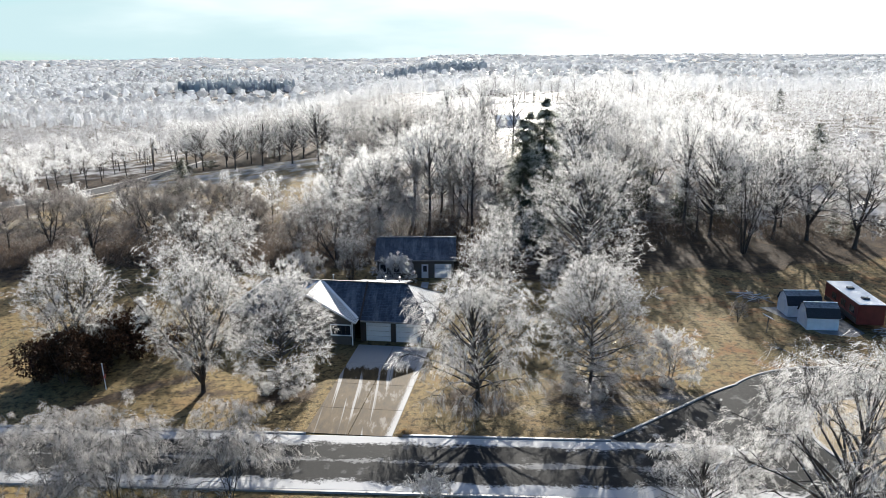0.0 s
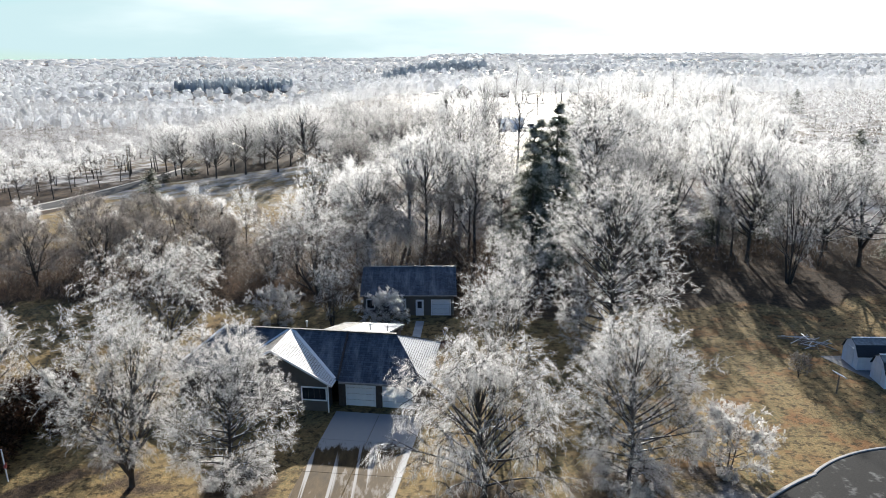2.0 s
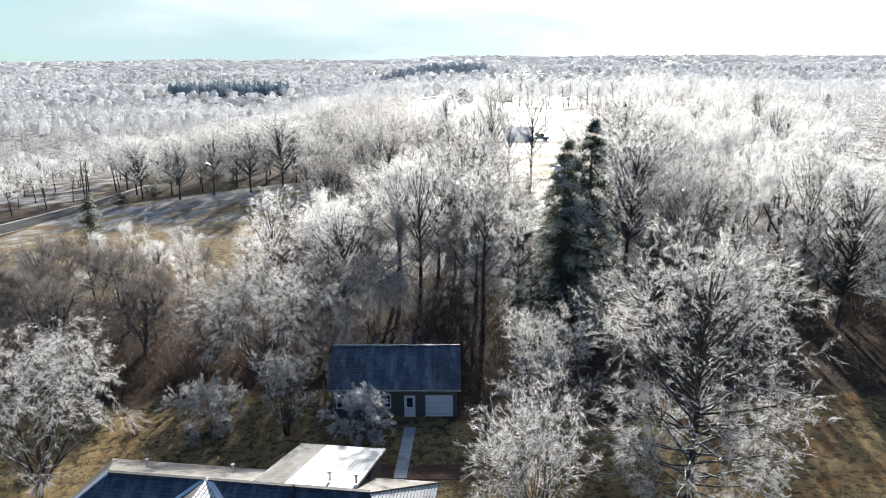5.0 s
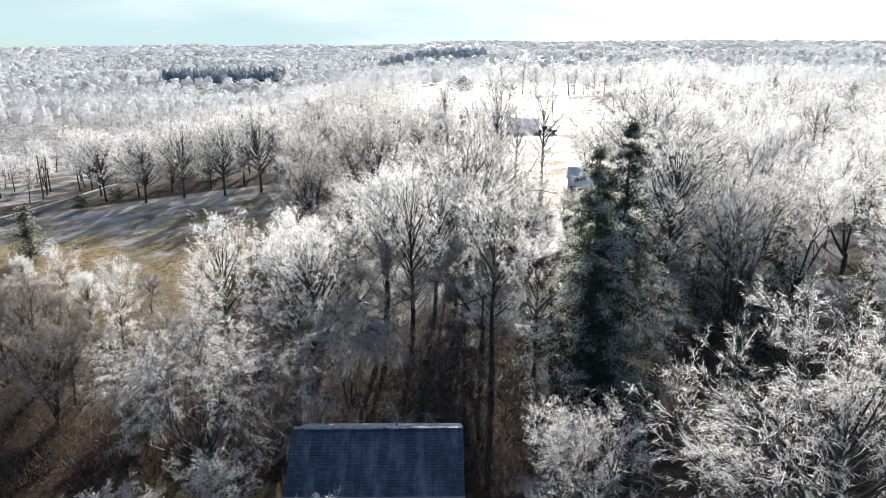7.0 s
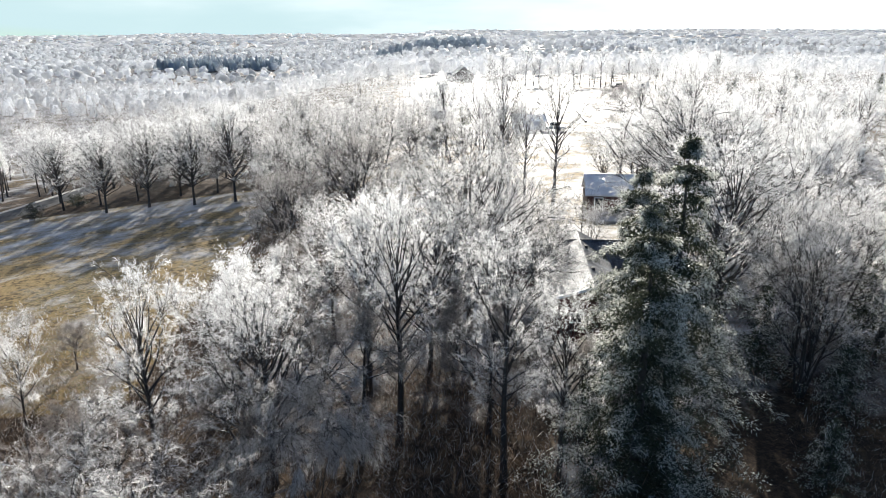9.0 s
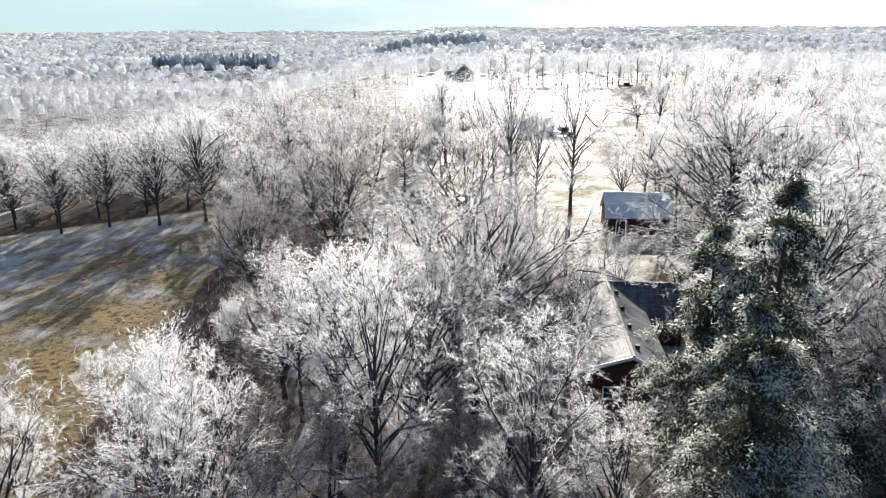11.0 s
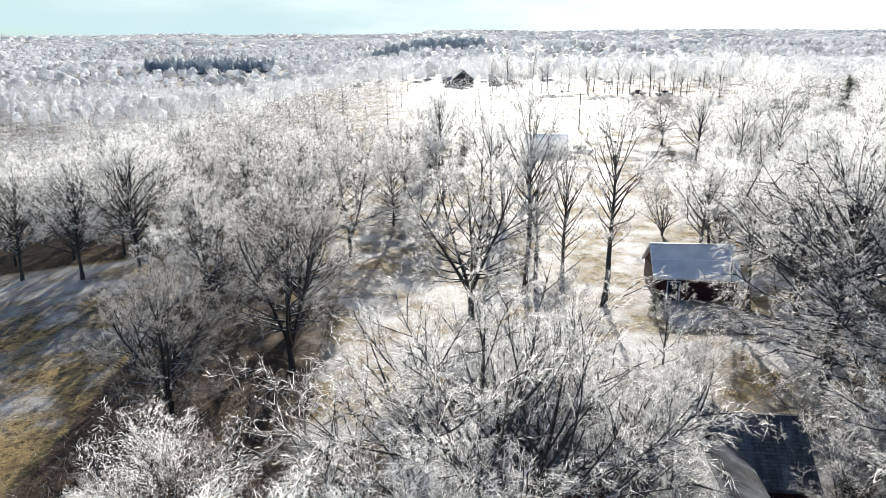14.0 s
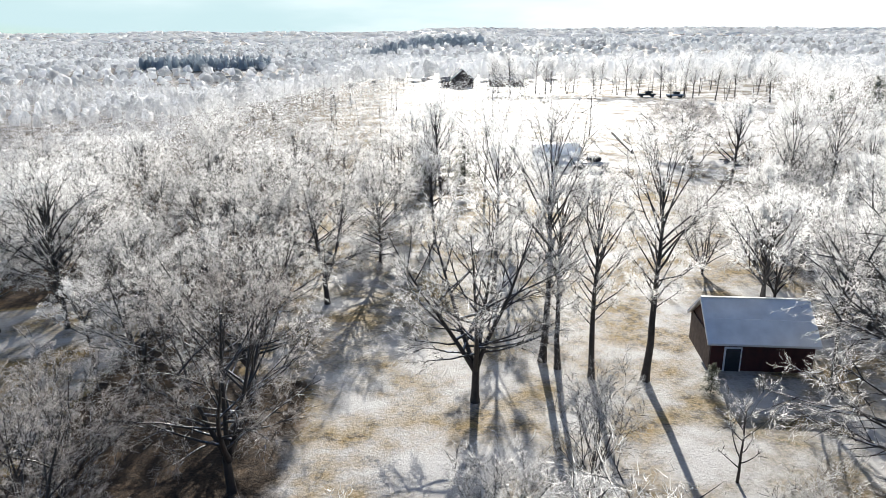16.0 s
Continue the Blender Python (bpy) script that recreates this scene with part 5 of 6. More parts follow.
pine_spots = [(-405, -235, 1085, 1190), (-110, 95, 1430, 1560), (480, 700, 1480, 1580), (-860, -660, 2270, 2420)]


def no_pines(x, y):
    return cone_view(x, y) and not any(x0 < x < x1 and y0 < y < y1 for x0, x1, y0, y1 in pine_spots)


mid_far = scatter(5, -700, 700, 420, 900, 9.0, no_pines)
dim_mid, bright_mid = westward(mid_far, 0.5)
far_wood("distant_western_wood", dim_mid, 11.0, 4.9, 75, 1.3, 0.3, ICE_DIM_WEST, "distant woodland of the western valley, greyed for weaker backlight", 19, 0.3, False)
far_wood("distant_wood", bright_mid, 11.0, 4.9, 75, 1.3, 0.3, ICE_HAZE_DIST, "distant woodland whitened by ice and painted haze", 15, 0.3, False)
canopy("distant_crowns", mid_far, 6.8, 2.4, ICE_HAZE_CLUMP, "rounded white crowns of distant woodland", 42)
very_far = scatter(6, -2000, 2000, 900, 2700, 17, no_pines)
far_wood("far_twigs", very_far, 11.5, 8.6, 26, 2.4, 0.7, ICE_HAZE_DIST, "tips of the far iced woodland", 16, 0.35, False)
canopy("far_woodland", very_far, 9.0, 6.4, ICE_HAZE_CLUMP, "far woodland whitened by ice and painted haze", 43)
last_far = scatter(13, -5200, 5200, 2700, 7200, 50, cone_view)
canopy("horizon_woodland", last_far, 14.0, 26.0, ICE_HAZE_HORIZON, "woodland at the horizon, ice and haze in its white", 44)
# far pine shapes standing in for shaded slopes, haze and shade in their colour
pines = scatter(24, -405, -235, 1100, 1190, 6.5, lambda x, y: y > 1120 + 18 * math.sin(x / 23.0))
canopy("shaded_slope_pines", pines, 15.0, 6.2, NEEDLE_HAZE_CLUMP, "dark blue-green pine shapes far off, standing in for a shaded hazy slope", 45, 0.05, ((0.55, 0.8), (0.85, 0.4)))
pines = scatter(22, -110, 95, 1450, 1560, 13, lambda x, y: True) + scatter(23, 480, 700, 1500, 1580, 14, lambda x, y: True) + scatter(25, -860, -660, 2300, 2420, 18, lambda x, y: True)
canopy("shaded_ridge_pines", pines, 15.5, 9.0, NEEDLE_HAZE_CLUMP, "dark pine shapes near the horizon, standing in for shaded hazy slopes", 46, 0.05, ((0.55, 0.8), (0.85, 0.45)))


# ---- undergrowth ----
def thicket(name, spots, count, h, spread, length, width, mat, label, seed):
    """Brush: many thin stems rising out of clumps."""
    r = np.random.RandomState(seed)
    xy = np.repeat(np.array(spots), count, 0) + r.normal(0, spread, (len(spots) * count, 2))
    n = len(xy)
    z = ground_z(xy[:, 0], xy[:, 1]) + r.uniform(0, 1, n) ** 1.3 * h * 0.75
    D = np.stack([r.normal(0, 0.8, n), r.normal(0, 0.8, n), np.ones(n)], -1)
    blade_sheet(name, np.stack([xy[:, 0], xy[:, 1], z], -1), D, length * r.uniform(0.4, 1.2, (n, 1)), width * r.uniform(0.5, 1.4, (n, 1)), r, mat, label, "brush")


edge = scatter(31, -70, 12, 88.5, 95, 1.9, lambda x, y: not (-10 < x < 4 and y < 94))
thicket("brush_hedge", edge, 340, 1.9, 0.9, 0.8, 0.032, BRUSH, "brown tangled brush along the edge of the wood", 31)
thicket("iced_brush", edge[::3], 50, 3.0, 0.8, 0.8, 0.035, ICE_BROWN, "ice-tipped brush along the edge of the wood", 32)
floor = scatter(39, -2, 11, 97, 112, 2.4, lambda x, y: x < 7.2) + scatter(33, -52, 12, 95, 122, 2.6, lambda x, y: not open_land(x, y)) + scatter(34, 22, 62, 97, 138, 3.2, lambda x, y: not open_land(x, y))
thicket("undergrowth", floor, 230, 3.8, 1.1, 0.8, 0.03, BRUSH, "brown undergrowth between the trees", 33)
thicket("iced_undergrowth", floor, 120, 6.0, 1.1, 0.6, 0.03, ICE_PINK, "ice-glazed saplings and undergrowth", 34)
young = scatter(37, -62, -9, 93.5, 105, 2.6, lambda x, y: not open_land(x, y))
thicket("young_thicket", young, 230, 5.0, 1.0, 0.7, 0.026, ICE_BROWN, "thicket of young trees glazed with ice", 37)
bushes = scatter(38, -66, -12, 94, 112, 3.0, lambda x, y: not open_land(x, y))
thicket("iced_bushes", bushes, 130, 3.2, 1.1, 0.5, 0.026, ICE_BROWN, "rounded brown bushes glazed with ice before the wood", 38)
clear = scatter(35, -18, 20, 121, 137, 2.2, lambda x, y: True) + scatter(36, 0, 16, 152, 158, 2.2, lambda x, y: True)
thicket("clearing_brush", clear, 120, 2.6, 0.9, 0.7, 0.019, ICE_PINK, "thin ice-glazed brush in the clearing", 35)


# ---- evergreens ----
def evergreen(seed, H, W, tiers, per, clumps, needles, nl, nw, ice_share, droop=0.5):
    """A spruce or cedar: drooping boughs in tiers that end in hanging clumps, dark within, iced above and outside. The
    paleness also holds the light on clump tops.
    """
    r = np.random.RandomState(seed)
    g = Growth(seed)
    g.tube([np.array((0, 0, -0.3)), np.array((0, 0, H * 0.5)), np.array((0, 0, H * 0.97))], [0.018 * H, 0.012 * H, 0.01], 6)
    dark, pale = [], []
    for t_ in range(tiers):
        u = (t_ + r.uniform(0, 0.8)) / tiers
        z = H * (0.05 + 0.93 * u)
        reach = W * (1 - u) ** 0.66 * r.uniform(0.72, 1.15) + 0.3
        for k in range(max(4, int(per * (1 - 0.5 * u)))):
            an = 2.4 * k + r.uniform(0, 6.2832)
            ln = reach * r.uniform(0.55, 1.15)
            d = np.array((math.cos(an), math.sin(an), 0.25))
            b = g.path((0, 0, z + r.uniform(-0.3, 0.3)), d, ln, 4, -droop * r.uniform(0.7, 1.5), 0.08)
            g.stick(b[0], b[2], 0.07)
            g.stick(b[2], b[4], 0.04)
            for _ in range(int(needles * 0.22)):
                at = b[0] + (b[2] - b[0]) * r.uniform(0.15, 1.1) + r.normal(0, 0.22, 3)
                dark.append((*at, *unit(r.normal(0, 1, 3) - UP * 0.5), nl * 0.55, nw * 2.2, 0.3))
            for c in range(clumps):
                q = min(3.99, ((c + r.uniform(0.4, 1.0)) / clumps) ** 0.8 * 4)
                j = int(q)
                size = nl * (0.7 + 0.5 * ln / W) * r.uniform(0.8, 1.3)
                mid = b[j] + (b[j + 1] - b[j]) * (q - j) + r.normal(0, 0.05 + 0.04 * ln, 3) * np.array((1, 1, 0.3))
                out = unit(np.array((mid[0], mid[1], 0.0)))
                # outer clumps carry ice; their upper needles are also paled as if lit
                iced = ice_share if q > 1.9 and r.uniform() < 0.88 else 0.02
                for _ in range(needles):
                    o = unit(r.normal(0, 1, 3) + out * 0.3) * np.array((1, 1, 0.7))
                    dd = unit(o + r.normal(0, 0.5, 3) - UP * 0.25)
                    row = (*(mid + o * size * r.uniform(0.2, 1.0)), *dd, (0.08 + nl * 0.17) * r.uniform(0.6, 1.3), nw * r.uniform(0.6, 1.3), 0.3)
                    (pale if r.uniform() < (iced if o[2] + 0.4 * (o @ out) > -0.2 else 0.05) else dark).append(row)
    v = np.array(g.v)
    st = np.array(g.st).reshape(-1, 3)
    wood = mesh_arrays("evergreen_wood", np.concatenate([v, st]), np.array(g.q, np.int32).reshape(-1, 4), (np.arange(len(st)) + len(v)).reshape(-1, 3), BARK)
    return wood, blades("needles", np.array(dark), r, NEEDLE), blades("iced_lit_needles", np.array(pale), r, NEEDLE_ICE)


def evergreen_thing(seed, label, *args, **kw):
    root = thing("evergreen_tree", label, "evergreen tree")
    wood, dark, pale = evergreen(seed, *args, **kw)
    part("trunk", wood, root)
    tagged(part("foliage", dark, root, "dark green needles"), kind="stuff")
    tagged(part("frost", pale, root, "ice-white bough tips, top light in their paleness"), kind="stuff")
    return root


SPRUCE = evergreen_thing(81, "tall dark spruce with ice-laden drooping boughs", 17.6, 6.0, 19, 10, 7, 82, 0.52, 0.06, 0.95, 0.85)
stand(SPRUCE, 11.8, 95.8, 0, 1.0)
another(SPRUCE, 13.6, 104.2, 120, 0.97)
another(SPRUCE, 15.6, 102.3, 215, 1.1)
CEDAR = evergreen_thing(82, "rounded dark cedar dusted with ice", 7.0, 3.1, 14, 9, 4, 24, 0.45, 0.085, 0.7, 0.3)
stand(CEDAR, -48.3, 130.5)
for x, y, tn, sz in ((20.5, 93.0, 15, 0.6), (23.5, 97.0, 35, 0.65), (28.0, 104.0, 60, 0.8), (33.0, 111.0, 130, 1.2), (24.5, 109.0, 220, 1.0), (37.5, 104.5, 10, 1.1), (44.5, 107.0, 90, 1.3), (57.5, 98.0, 200, 0.55), (60.0, 97.2, 20, 0.45),
                     (2.0, 212.0, 40, 1.45), (6.5, 206.0, 160, 1.0), (0.2, 208.5, 250, 1.1), (19.5, 148.0, 15, 0.3), (50.5, 118.0, 40, 1.3), (70, 128, 77, 1.5)):
    another(CEDAR, x, y, tn, sz)
SHRUB = evergreen_thing(83, "low dark juniper shrub on the meadow's edge", 2.6, 2.2, 9, 9, 4, 9, 0.32, 0.1, 0.1, 0.1)
stand(SHRUB, -59.4, 165.9)
another(SHRUB, -56.0, 173.0, 80, 0.8)
another(SHRUB, -58.6, 176.0, 10, 0.6)


# ---- hedge of dead-leaved shrubs by the west garden ----
def leafy_shrub(seed, h, w, n, mat):
    """A dense shrub: outward clumps of small dry leaves over stems."""
    r = np.random.RandomState(seed)
    root = thing("shrub", "dense dark shrub with russet dead leaves", "shrub", "shrubs of the west hedge")
    g = Growth(seed)
    for k in range(9):
        an = 6.2832 * k / 9
        p = g.path((0.1 * math.cos(an), 0.1 * math.sin(an), -0.1), (math.cos(an) * 0.45, math.sin(an) * 0.45, 1), h * 0.85, 3, 0.2, 0.1)
        g.tube(p, [0.04, 0.03, 0.02, 0.008], 4)
    wood = mesh_arrays("shrub_stems", np.array(g.v), np.array(g.q, np.int32), np.zeros((0, 3), np.int32), BARK_RED)
    lobes = [(r.normal(0, w * 0.42), r.normal(0, w * 0.42), h * r.uniform(0.25, 0.8), w * r.uniform(0.3, 0.5)) for _ in range(9)]
    rows = []
    for _ in range(n):
        lx, ly, lz, lr = lobes[r.randint(9)]
        d = unit(r.normal(0, 1, 3))
        p = np.array((lx, ly, lz)) + d * lr * r.uniform(0.55, 1.0)
        p[2] = max(0.05, p[2])
        rows.append((*p, *unit(d + r.normal(0, 0.7, 3)), 0.22 * r.uniform(0.6, 1.4), 0.13 * r.uniform(0.6, 1.4), 0.3))
    part("stems", wood, root)
    part("leaves", blades("dead_leaves", np.array(rows), r, mat), root, "russet dead leaves")
    return root


S1 = leafy_shrub(91, 3.6, 2.6, 5200, HEDGE)
stand(S1, -32.4, 56.4, 0, 1.25)
for x, y, tn, sz in ((-34.0, 58.2, 50, 1.0), (-32.0, 59.0, 140, 1.1), (-30.2, 61.6, 200, 1.25), (-28.9, 63.6, 300, 1.1), (-31.2, 63.8, 20, 0.9), (-40.8, 52.0, 90, 0.45), (-33.2, 60.6, 10, 1.0)):
    another(S1, x, y, tn, sz)


# ---- dry grass tufts, stakes, posts ----
def tuft(seed, h, n):
    r = np.random.RandomState(seed)
    an, q = r.uniform(0, 6.28, n), r.uniform(0, 1, n)
    P = np.stack([0.25 * q * np.cos(an), 0.25 * q * np.sin(an), 0 * q], -1)
    D = np.stack([np.cos(an) * 0.9 * q, np.sin(an) * 0.9 * q, 1 - 0.5 * q], -1)
    rows = np.concatenate([P, D / np.linalg.norm(D, axis=1, keepdims=True), (h * r.uniform(0.7, 1.2, n))[:, None], np.full((n, 1), 0.035), np.full((n, 1), 0.7)], 1)
    return blades("tuft", rows, r, STRAW)


STRAW = twig_material("dry_straw", (0.3, 0.2, 0.1), (0.6, 0.46, 0.27), 0.25, 0.6)
for i, (x, y, h) in enumerate(((-2.6, 47.4, 0.95), (10.0, 69.9, 1.25), (39.5, 60.2, 0.8))):
    ob = new("grass_tuft", tuft(100 + i, h, 900))
    ob.matrix_basis = Matrix.Translation((x, y, gz(x, y)))
    tagged(ob, "tan clump of dry ornamental grass on the lawn", "grass tuft")

WOOD_POST = plain("weathered_post", (0.16, 0.13, 0.1), 0.8, vary=0.35, scale=5)
RED = plain("faded_red_ribbon", (0.35, 0.06, 0.05), 0.6)


def rod(name, p, q, r0, mat, parent, r1=None, seg=8):
    p, q = Vector(p), Vector(q)
    bm = bmesh.new()
    bmesh.ops.create_cone(bm, segments=seg, radius1=r0, radius2=r1 if r1 is not None else r0, depth=(q - p).length, cap_ends=True)
    me = bm_mesh(name, bm, mat)
    me.transform(Matrix.Translation((p + q) / 2) @ (q - p).to_track_quat('Z', 'Y').to_matrix().to_4x4())
    return part(name, me, parent)


st = thing("garden_stake", "pale garden stake with a red ribbon in the grass", "stake", at=pose(-28.2, 55.1, 0))
rod("stake", (0, 0, -0.3), (-0.1, 0, 2.4), 0.045, TRIM, st)
rod("ribbon", (-0.04, -0.03, 1.1), (0.1, -0.05, 1.45), 0.12, RED, st, 0.03)
bf = thing("bird_table", "wooden post with a small tilted white top", "bird table", at=pose(33.2, 67.0, 0))
rod("post", (0, 0, -0.3), (0.05, 0, 1.65), 0.06, WOOD_POST, bf)
tb = part("top", box("top", TRIM, -0.55, 0.55, -0.3, 0.3, -0.03, 0.03, bevel=0.01), bf, "white flat top")
tb.matrix_basis = pose(0.05, 0, 1.7, 0, 28, 0)


# ---- sheds, caravan and clutter on the east lawn ----
WHITE_SIDE = plain("white_shed_siding", (0.72, 0.74, 0.77), 0.5, vary=0.08, scale=2)
BLACK_ROOF = plain("black_shingles", (0.022, 0.024, 0.028), 0.7, vary=0.3, scale=8)
PALE_ROOF = plain("weathered_grey_felt", (0.2, 0.205, 0.21), 0.7, vary=0.4, scale=4)


def gambrel_shed(x, y, turn, w, d, label):
    """A barn-roofed garden shed; the long side faces -y."""
    s = thing("garden_shed", label, "shed", "sheds on the lawn", pose(x, y, gz(x, y), 0, 0, turn))
    H, K, R = 1.35, 2.2, 2.6
    part("wall", box("front_wall", WHITE_SIDE, 0, w, 0, 0.08, 0, H), s)
    part("wall", box("rear_wall", WHITE_SIDE, 0, w, d - 0.08, d, 0, H), s)
    prof = [(0.08, 0), (d - 0.08, 0), (d - 0.08, H), (d - 0.5, K - 0.03), (d / 2, R - 0.03), (0.5, K - 0.03), (0.08, H)]
    for x0 in (0.0, w - 0.08):
        bm = bmesh.new()
        va = [bm.verts.new((x0, p, z)) for p, z in prof]
        vb = [bm.verts.new((x0 + 0.08, p, z)) for p, z in prof]
        bm.faces.new(va)
        bm.faces.new(vb[::-1])
        for i in range(len(prof)):
            j = (i + 1) % len(prof)
            bm.faces.new((va[i], vb[i], vb[j], va[j]))
        part("end_wall", bm_mesh("end_wall", bm, WHITE_SIDE), s)
    roof_plane("roof", [(-0.12, -0.1, H), (w + 0.12, -0.1, H), (w + 0.12, 0.5, K), (-0.12, 0.5, K)], BLACK_ROOF, s, "black steep slope", 0.07)
    roof_plane("roof", [(-0.12, 0.5, K + 0.01), (w + 0.12, 0.5, K + 0.01), (w + 0.12, d / 2, R), (-0.12, d / 2, R)], PALE_ROOF, s, "iced upper slope", 0.06)
    roof_plane("roof", [(w + 0.12, d - 0.5, K + 0.01), (-0.12, d - 0.5, K + 0.01), (-0.12, d / 2, R), (w + 0.12, d / 2, R)], PALE_ROOF, s, "iced upper slope", 0.06)
    roof_plane("roof", [(w + 0.12, d + 0.1, H), (-0.12, d + 0.1, H), (-0.12, d - 0.5, K), (w + 0.12, d - 0.5, K)], BLACK_ROOF, s, "", 0.07)
    strip((-0.12, d / 2, R + 0.02), (w + 0.12, d / 2, R + 0.02), 0.2, 0.05, ICE_EDGE, "ridge_cap", s)
    part("door", box("door", DOOR_WHITE, -0.05, -0.005, d / 2 - 0.55, d / 2 + 0.55, 0.08, 1.75), s, "white double door")
    return s


gambrel_shed(37.6, 67.7, -6, 3.1, 2.5, "white gambrel-roofed garden shed with black lower roof slope")
gambrel_shed(37.4, 71.4, -2, 3.5, 2.6, "white gambrel-roofed garden shed behind its twin")


def caravan():
    c = thing("caravan", "long maroon travel trailer with an iced white roof", "caravan", at=pose(44.3, 71.3, 0, 0, 0, -6))
    maroon = plain("maroon_panel", (0.14, 0.018, 0.016), 0.45, vary=0.25, scale=1)
    body = bmesh.new()
    box_bm(body, -1.35, 1.35, -4.0, 4.0, 0.55, 2.72)
    part("body", bm_mesh("body", body, maroon, bevel=0.12), c)
    part("roof", box("roof", ICE_EDGE, -1.36, 1.36, -4.0, 4.0, 2.725, 2.8, bevel=0.03), c, "white iced roof")
    for y in (-2.2, 1.2):
        part("roof_vent", box("roof_vent", GLASS_DARK, -0.35, 0.35, y - 0.3, y + 0.3, 2.8, 2.98, bevel=0.04), c, "dark roof vent")
    for y in (-2.6, -0.6, 1.6):
        part("window", box("window", GLASS_DARK, -1.38, -1.34, y - 0.5, y + 0.5, 1.5, 2.2), c)
    part("stripe", box("stripe", BLACK_ROOF, -1.375, -1.345, -3.8, 3.8, 0.7, 1.2), c, "black lower panel")
    for y in (-0.75, 0.35):
        for x in (-1.2, 1.2):
            bm = bmesh.new()
            bmesh.ops.create_cone(bm, segments=18, radius1=0.36, radius2=0.36, depth=0.24, cap_ends=True, matrix=Matrix.Translation((x, y, 0.36)) @ Matrix.Rotation(radians(90), 4, 'Y'))
            part("wheel", bm_mesh("wheel", bm, BLACK_ROOF, bevel=0.03), c, "black tyre")
    rod("drawbar", (0, 3.9, 0.5), (0, 5.2, 0.5), 0.06, METAL, c)
    rod("drawbar_leg", (0, 5.0, 0), (0, 5.0, 0.5), 0.04, METAL, c)


caravan()


def pile(name, x, y, n, ln, rad, label, category, mats):
    """A heap of cut branches or boards."""
    r = np.random.RandomState(int(x * 10) % 1000)
    root = thing(name, label, category, at=pose(x, y, gz(x, y)))
    for i in range(n):
        an, el = r.uniform(0, 6.28), r.uniform(-0.1, 0.25)
        d = Vector((math.cos(an), math.sin(an), el))
        p = Vector((r.normal(0, ln * 0.2), r.normal(0, ln * 0.2), 0.1 + r.uniform(0, 0.5)))
        l = ln * r.uniform(0.4, 1)
        rod("branch", p - d * l / 2, p + d * l / 2, rad, mats[i % len(mats)], root, rad * 0.5, 5)
    return root


ICE_WOOD = plain("iced_wood", (0.55, 0.55, 0.56), 0.4, vary=0.4, scale=6)
pile("brush_pile", 36.0, 77.2, 26, 3.6, 0.05, "heap of iced branches behind the sheds", "brush pile", (ICE_WOOD, WOOD_POST))
pile("brush_pile", 45.5, 65.6, 40, 3.4, 0.05, "tangle of iced branches before the caravan", "brush pile", (ICE_WOOD, WOOD_POST, BARK))
pile("brush_pile", 41.9, 71.4, 34, 3.0, 0.05, "heap of iced branches beside the caravan", "brush pile", (ICE_WOOD, WOOD_POST))
pile("brush_pile", 50.0, 221.0, 20, 4.0, 0.12, "dark heap of brush in the white field", "brush pile", (WOOD_POST, BARK))
gp = new("gravel_patch", slab("gravel_patch", [(35.6, 75.0, 0.02), (36.9, 71.2, 0.02), (38.6, 66.6, 0.02), (41.5, 65.6, 0.02), (43.0, 66.6, 0.02), (42.6, 77.4, 0.02), (36.6, 77.2, 0.02)], 0.1, plain("iced_gravel", (0.17, 0.17, 0.175), 0.6, vary=0.3, scale=1.2)))
tagged(gp, "pale iced gravel patch round the sheds", "gravel patch", "", "structure")

# junk behind the detached garage
TARP = plain("blue_grey_tarp", (0.16, 0.2, 0.26), 0.4, vary=0.3, scale=2)
bm = bmesh.new()
bmesh.ops.create_grid(bm, x_segments=16, y_segments=10, size=1.0)
for v in bm.verts:
    e_ = max(abs(v.co.x), abs(v.co.y))
    v.co = Vector((v.co.x * 2.0, v.co.y * 1.1, 0.95 * (1 - e_ ** 3) + 0.09 * math.sin(v.co.x * 9 + v.co.y * 4) * (1 - e_)))
tp = new("tarpaulin", bm_mesh("tarpaulin", bm, TARP))
tp.matrix_basis = pose(9.3, 93.4, gz(9.3, 93.4), 0, 0, 10)
tagged(tp, "grey-blue tarpaulin over a heap by the wood", "tarpaulin")
bn = thing("bench", "weathered wooden garden bench under the trees", "bench", at=pose(8.2, 90.6, gz(8.2, 90.6), 0, 0, 5))
for z in (0.45, 0.8):
    for k in range(3):
        yy = 0.1 + 0.13 * k if z < 0.6 else 0.52
        zz = z if z < 0.6 else 0.6 + 0.14 * k
        part("slat", box("slat", ICE_WOOD, -0.95, 0.95, yy - 0.05, yy + 0.05 if z < 0.6 else yy + 0.02, zz, zz + (0.03 if z < 0.6 else 0.1)), bn)
for x in (-0.85, 0.85):
    part("leg", box("leg", WOOD_POST, x - 0.04, x + 0.04, 0.02, 0.09, -0.2, 0.45), bn)
    part("leg", box("leg", WOOD_POST, x - 0.04, x + 0.04, 0.5, 0.57, -0.2, 1.0), bn)


# ---- red house in the wood, barn, farm buildings ----
RED_WALL = plain("dark_red_boards", (0.045, 0.009, 0.008), 0.7, vary=0.3, scale=3)
BROWN_WALL = plain("brown_boards", (0.12, 0.085, 0.065), 0.8, vary=0.3, scale=3)
ROOF_GREY = shingle_material("grey_iced_shingles", (0.085, 0.085, 0.087), 0.24)
TIN = plain("grey_ribbed_tin", (0.72, 0.74, 0.75), 0.38, 0.55, vary=0.12, scale=0.8)


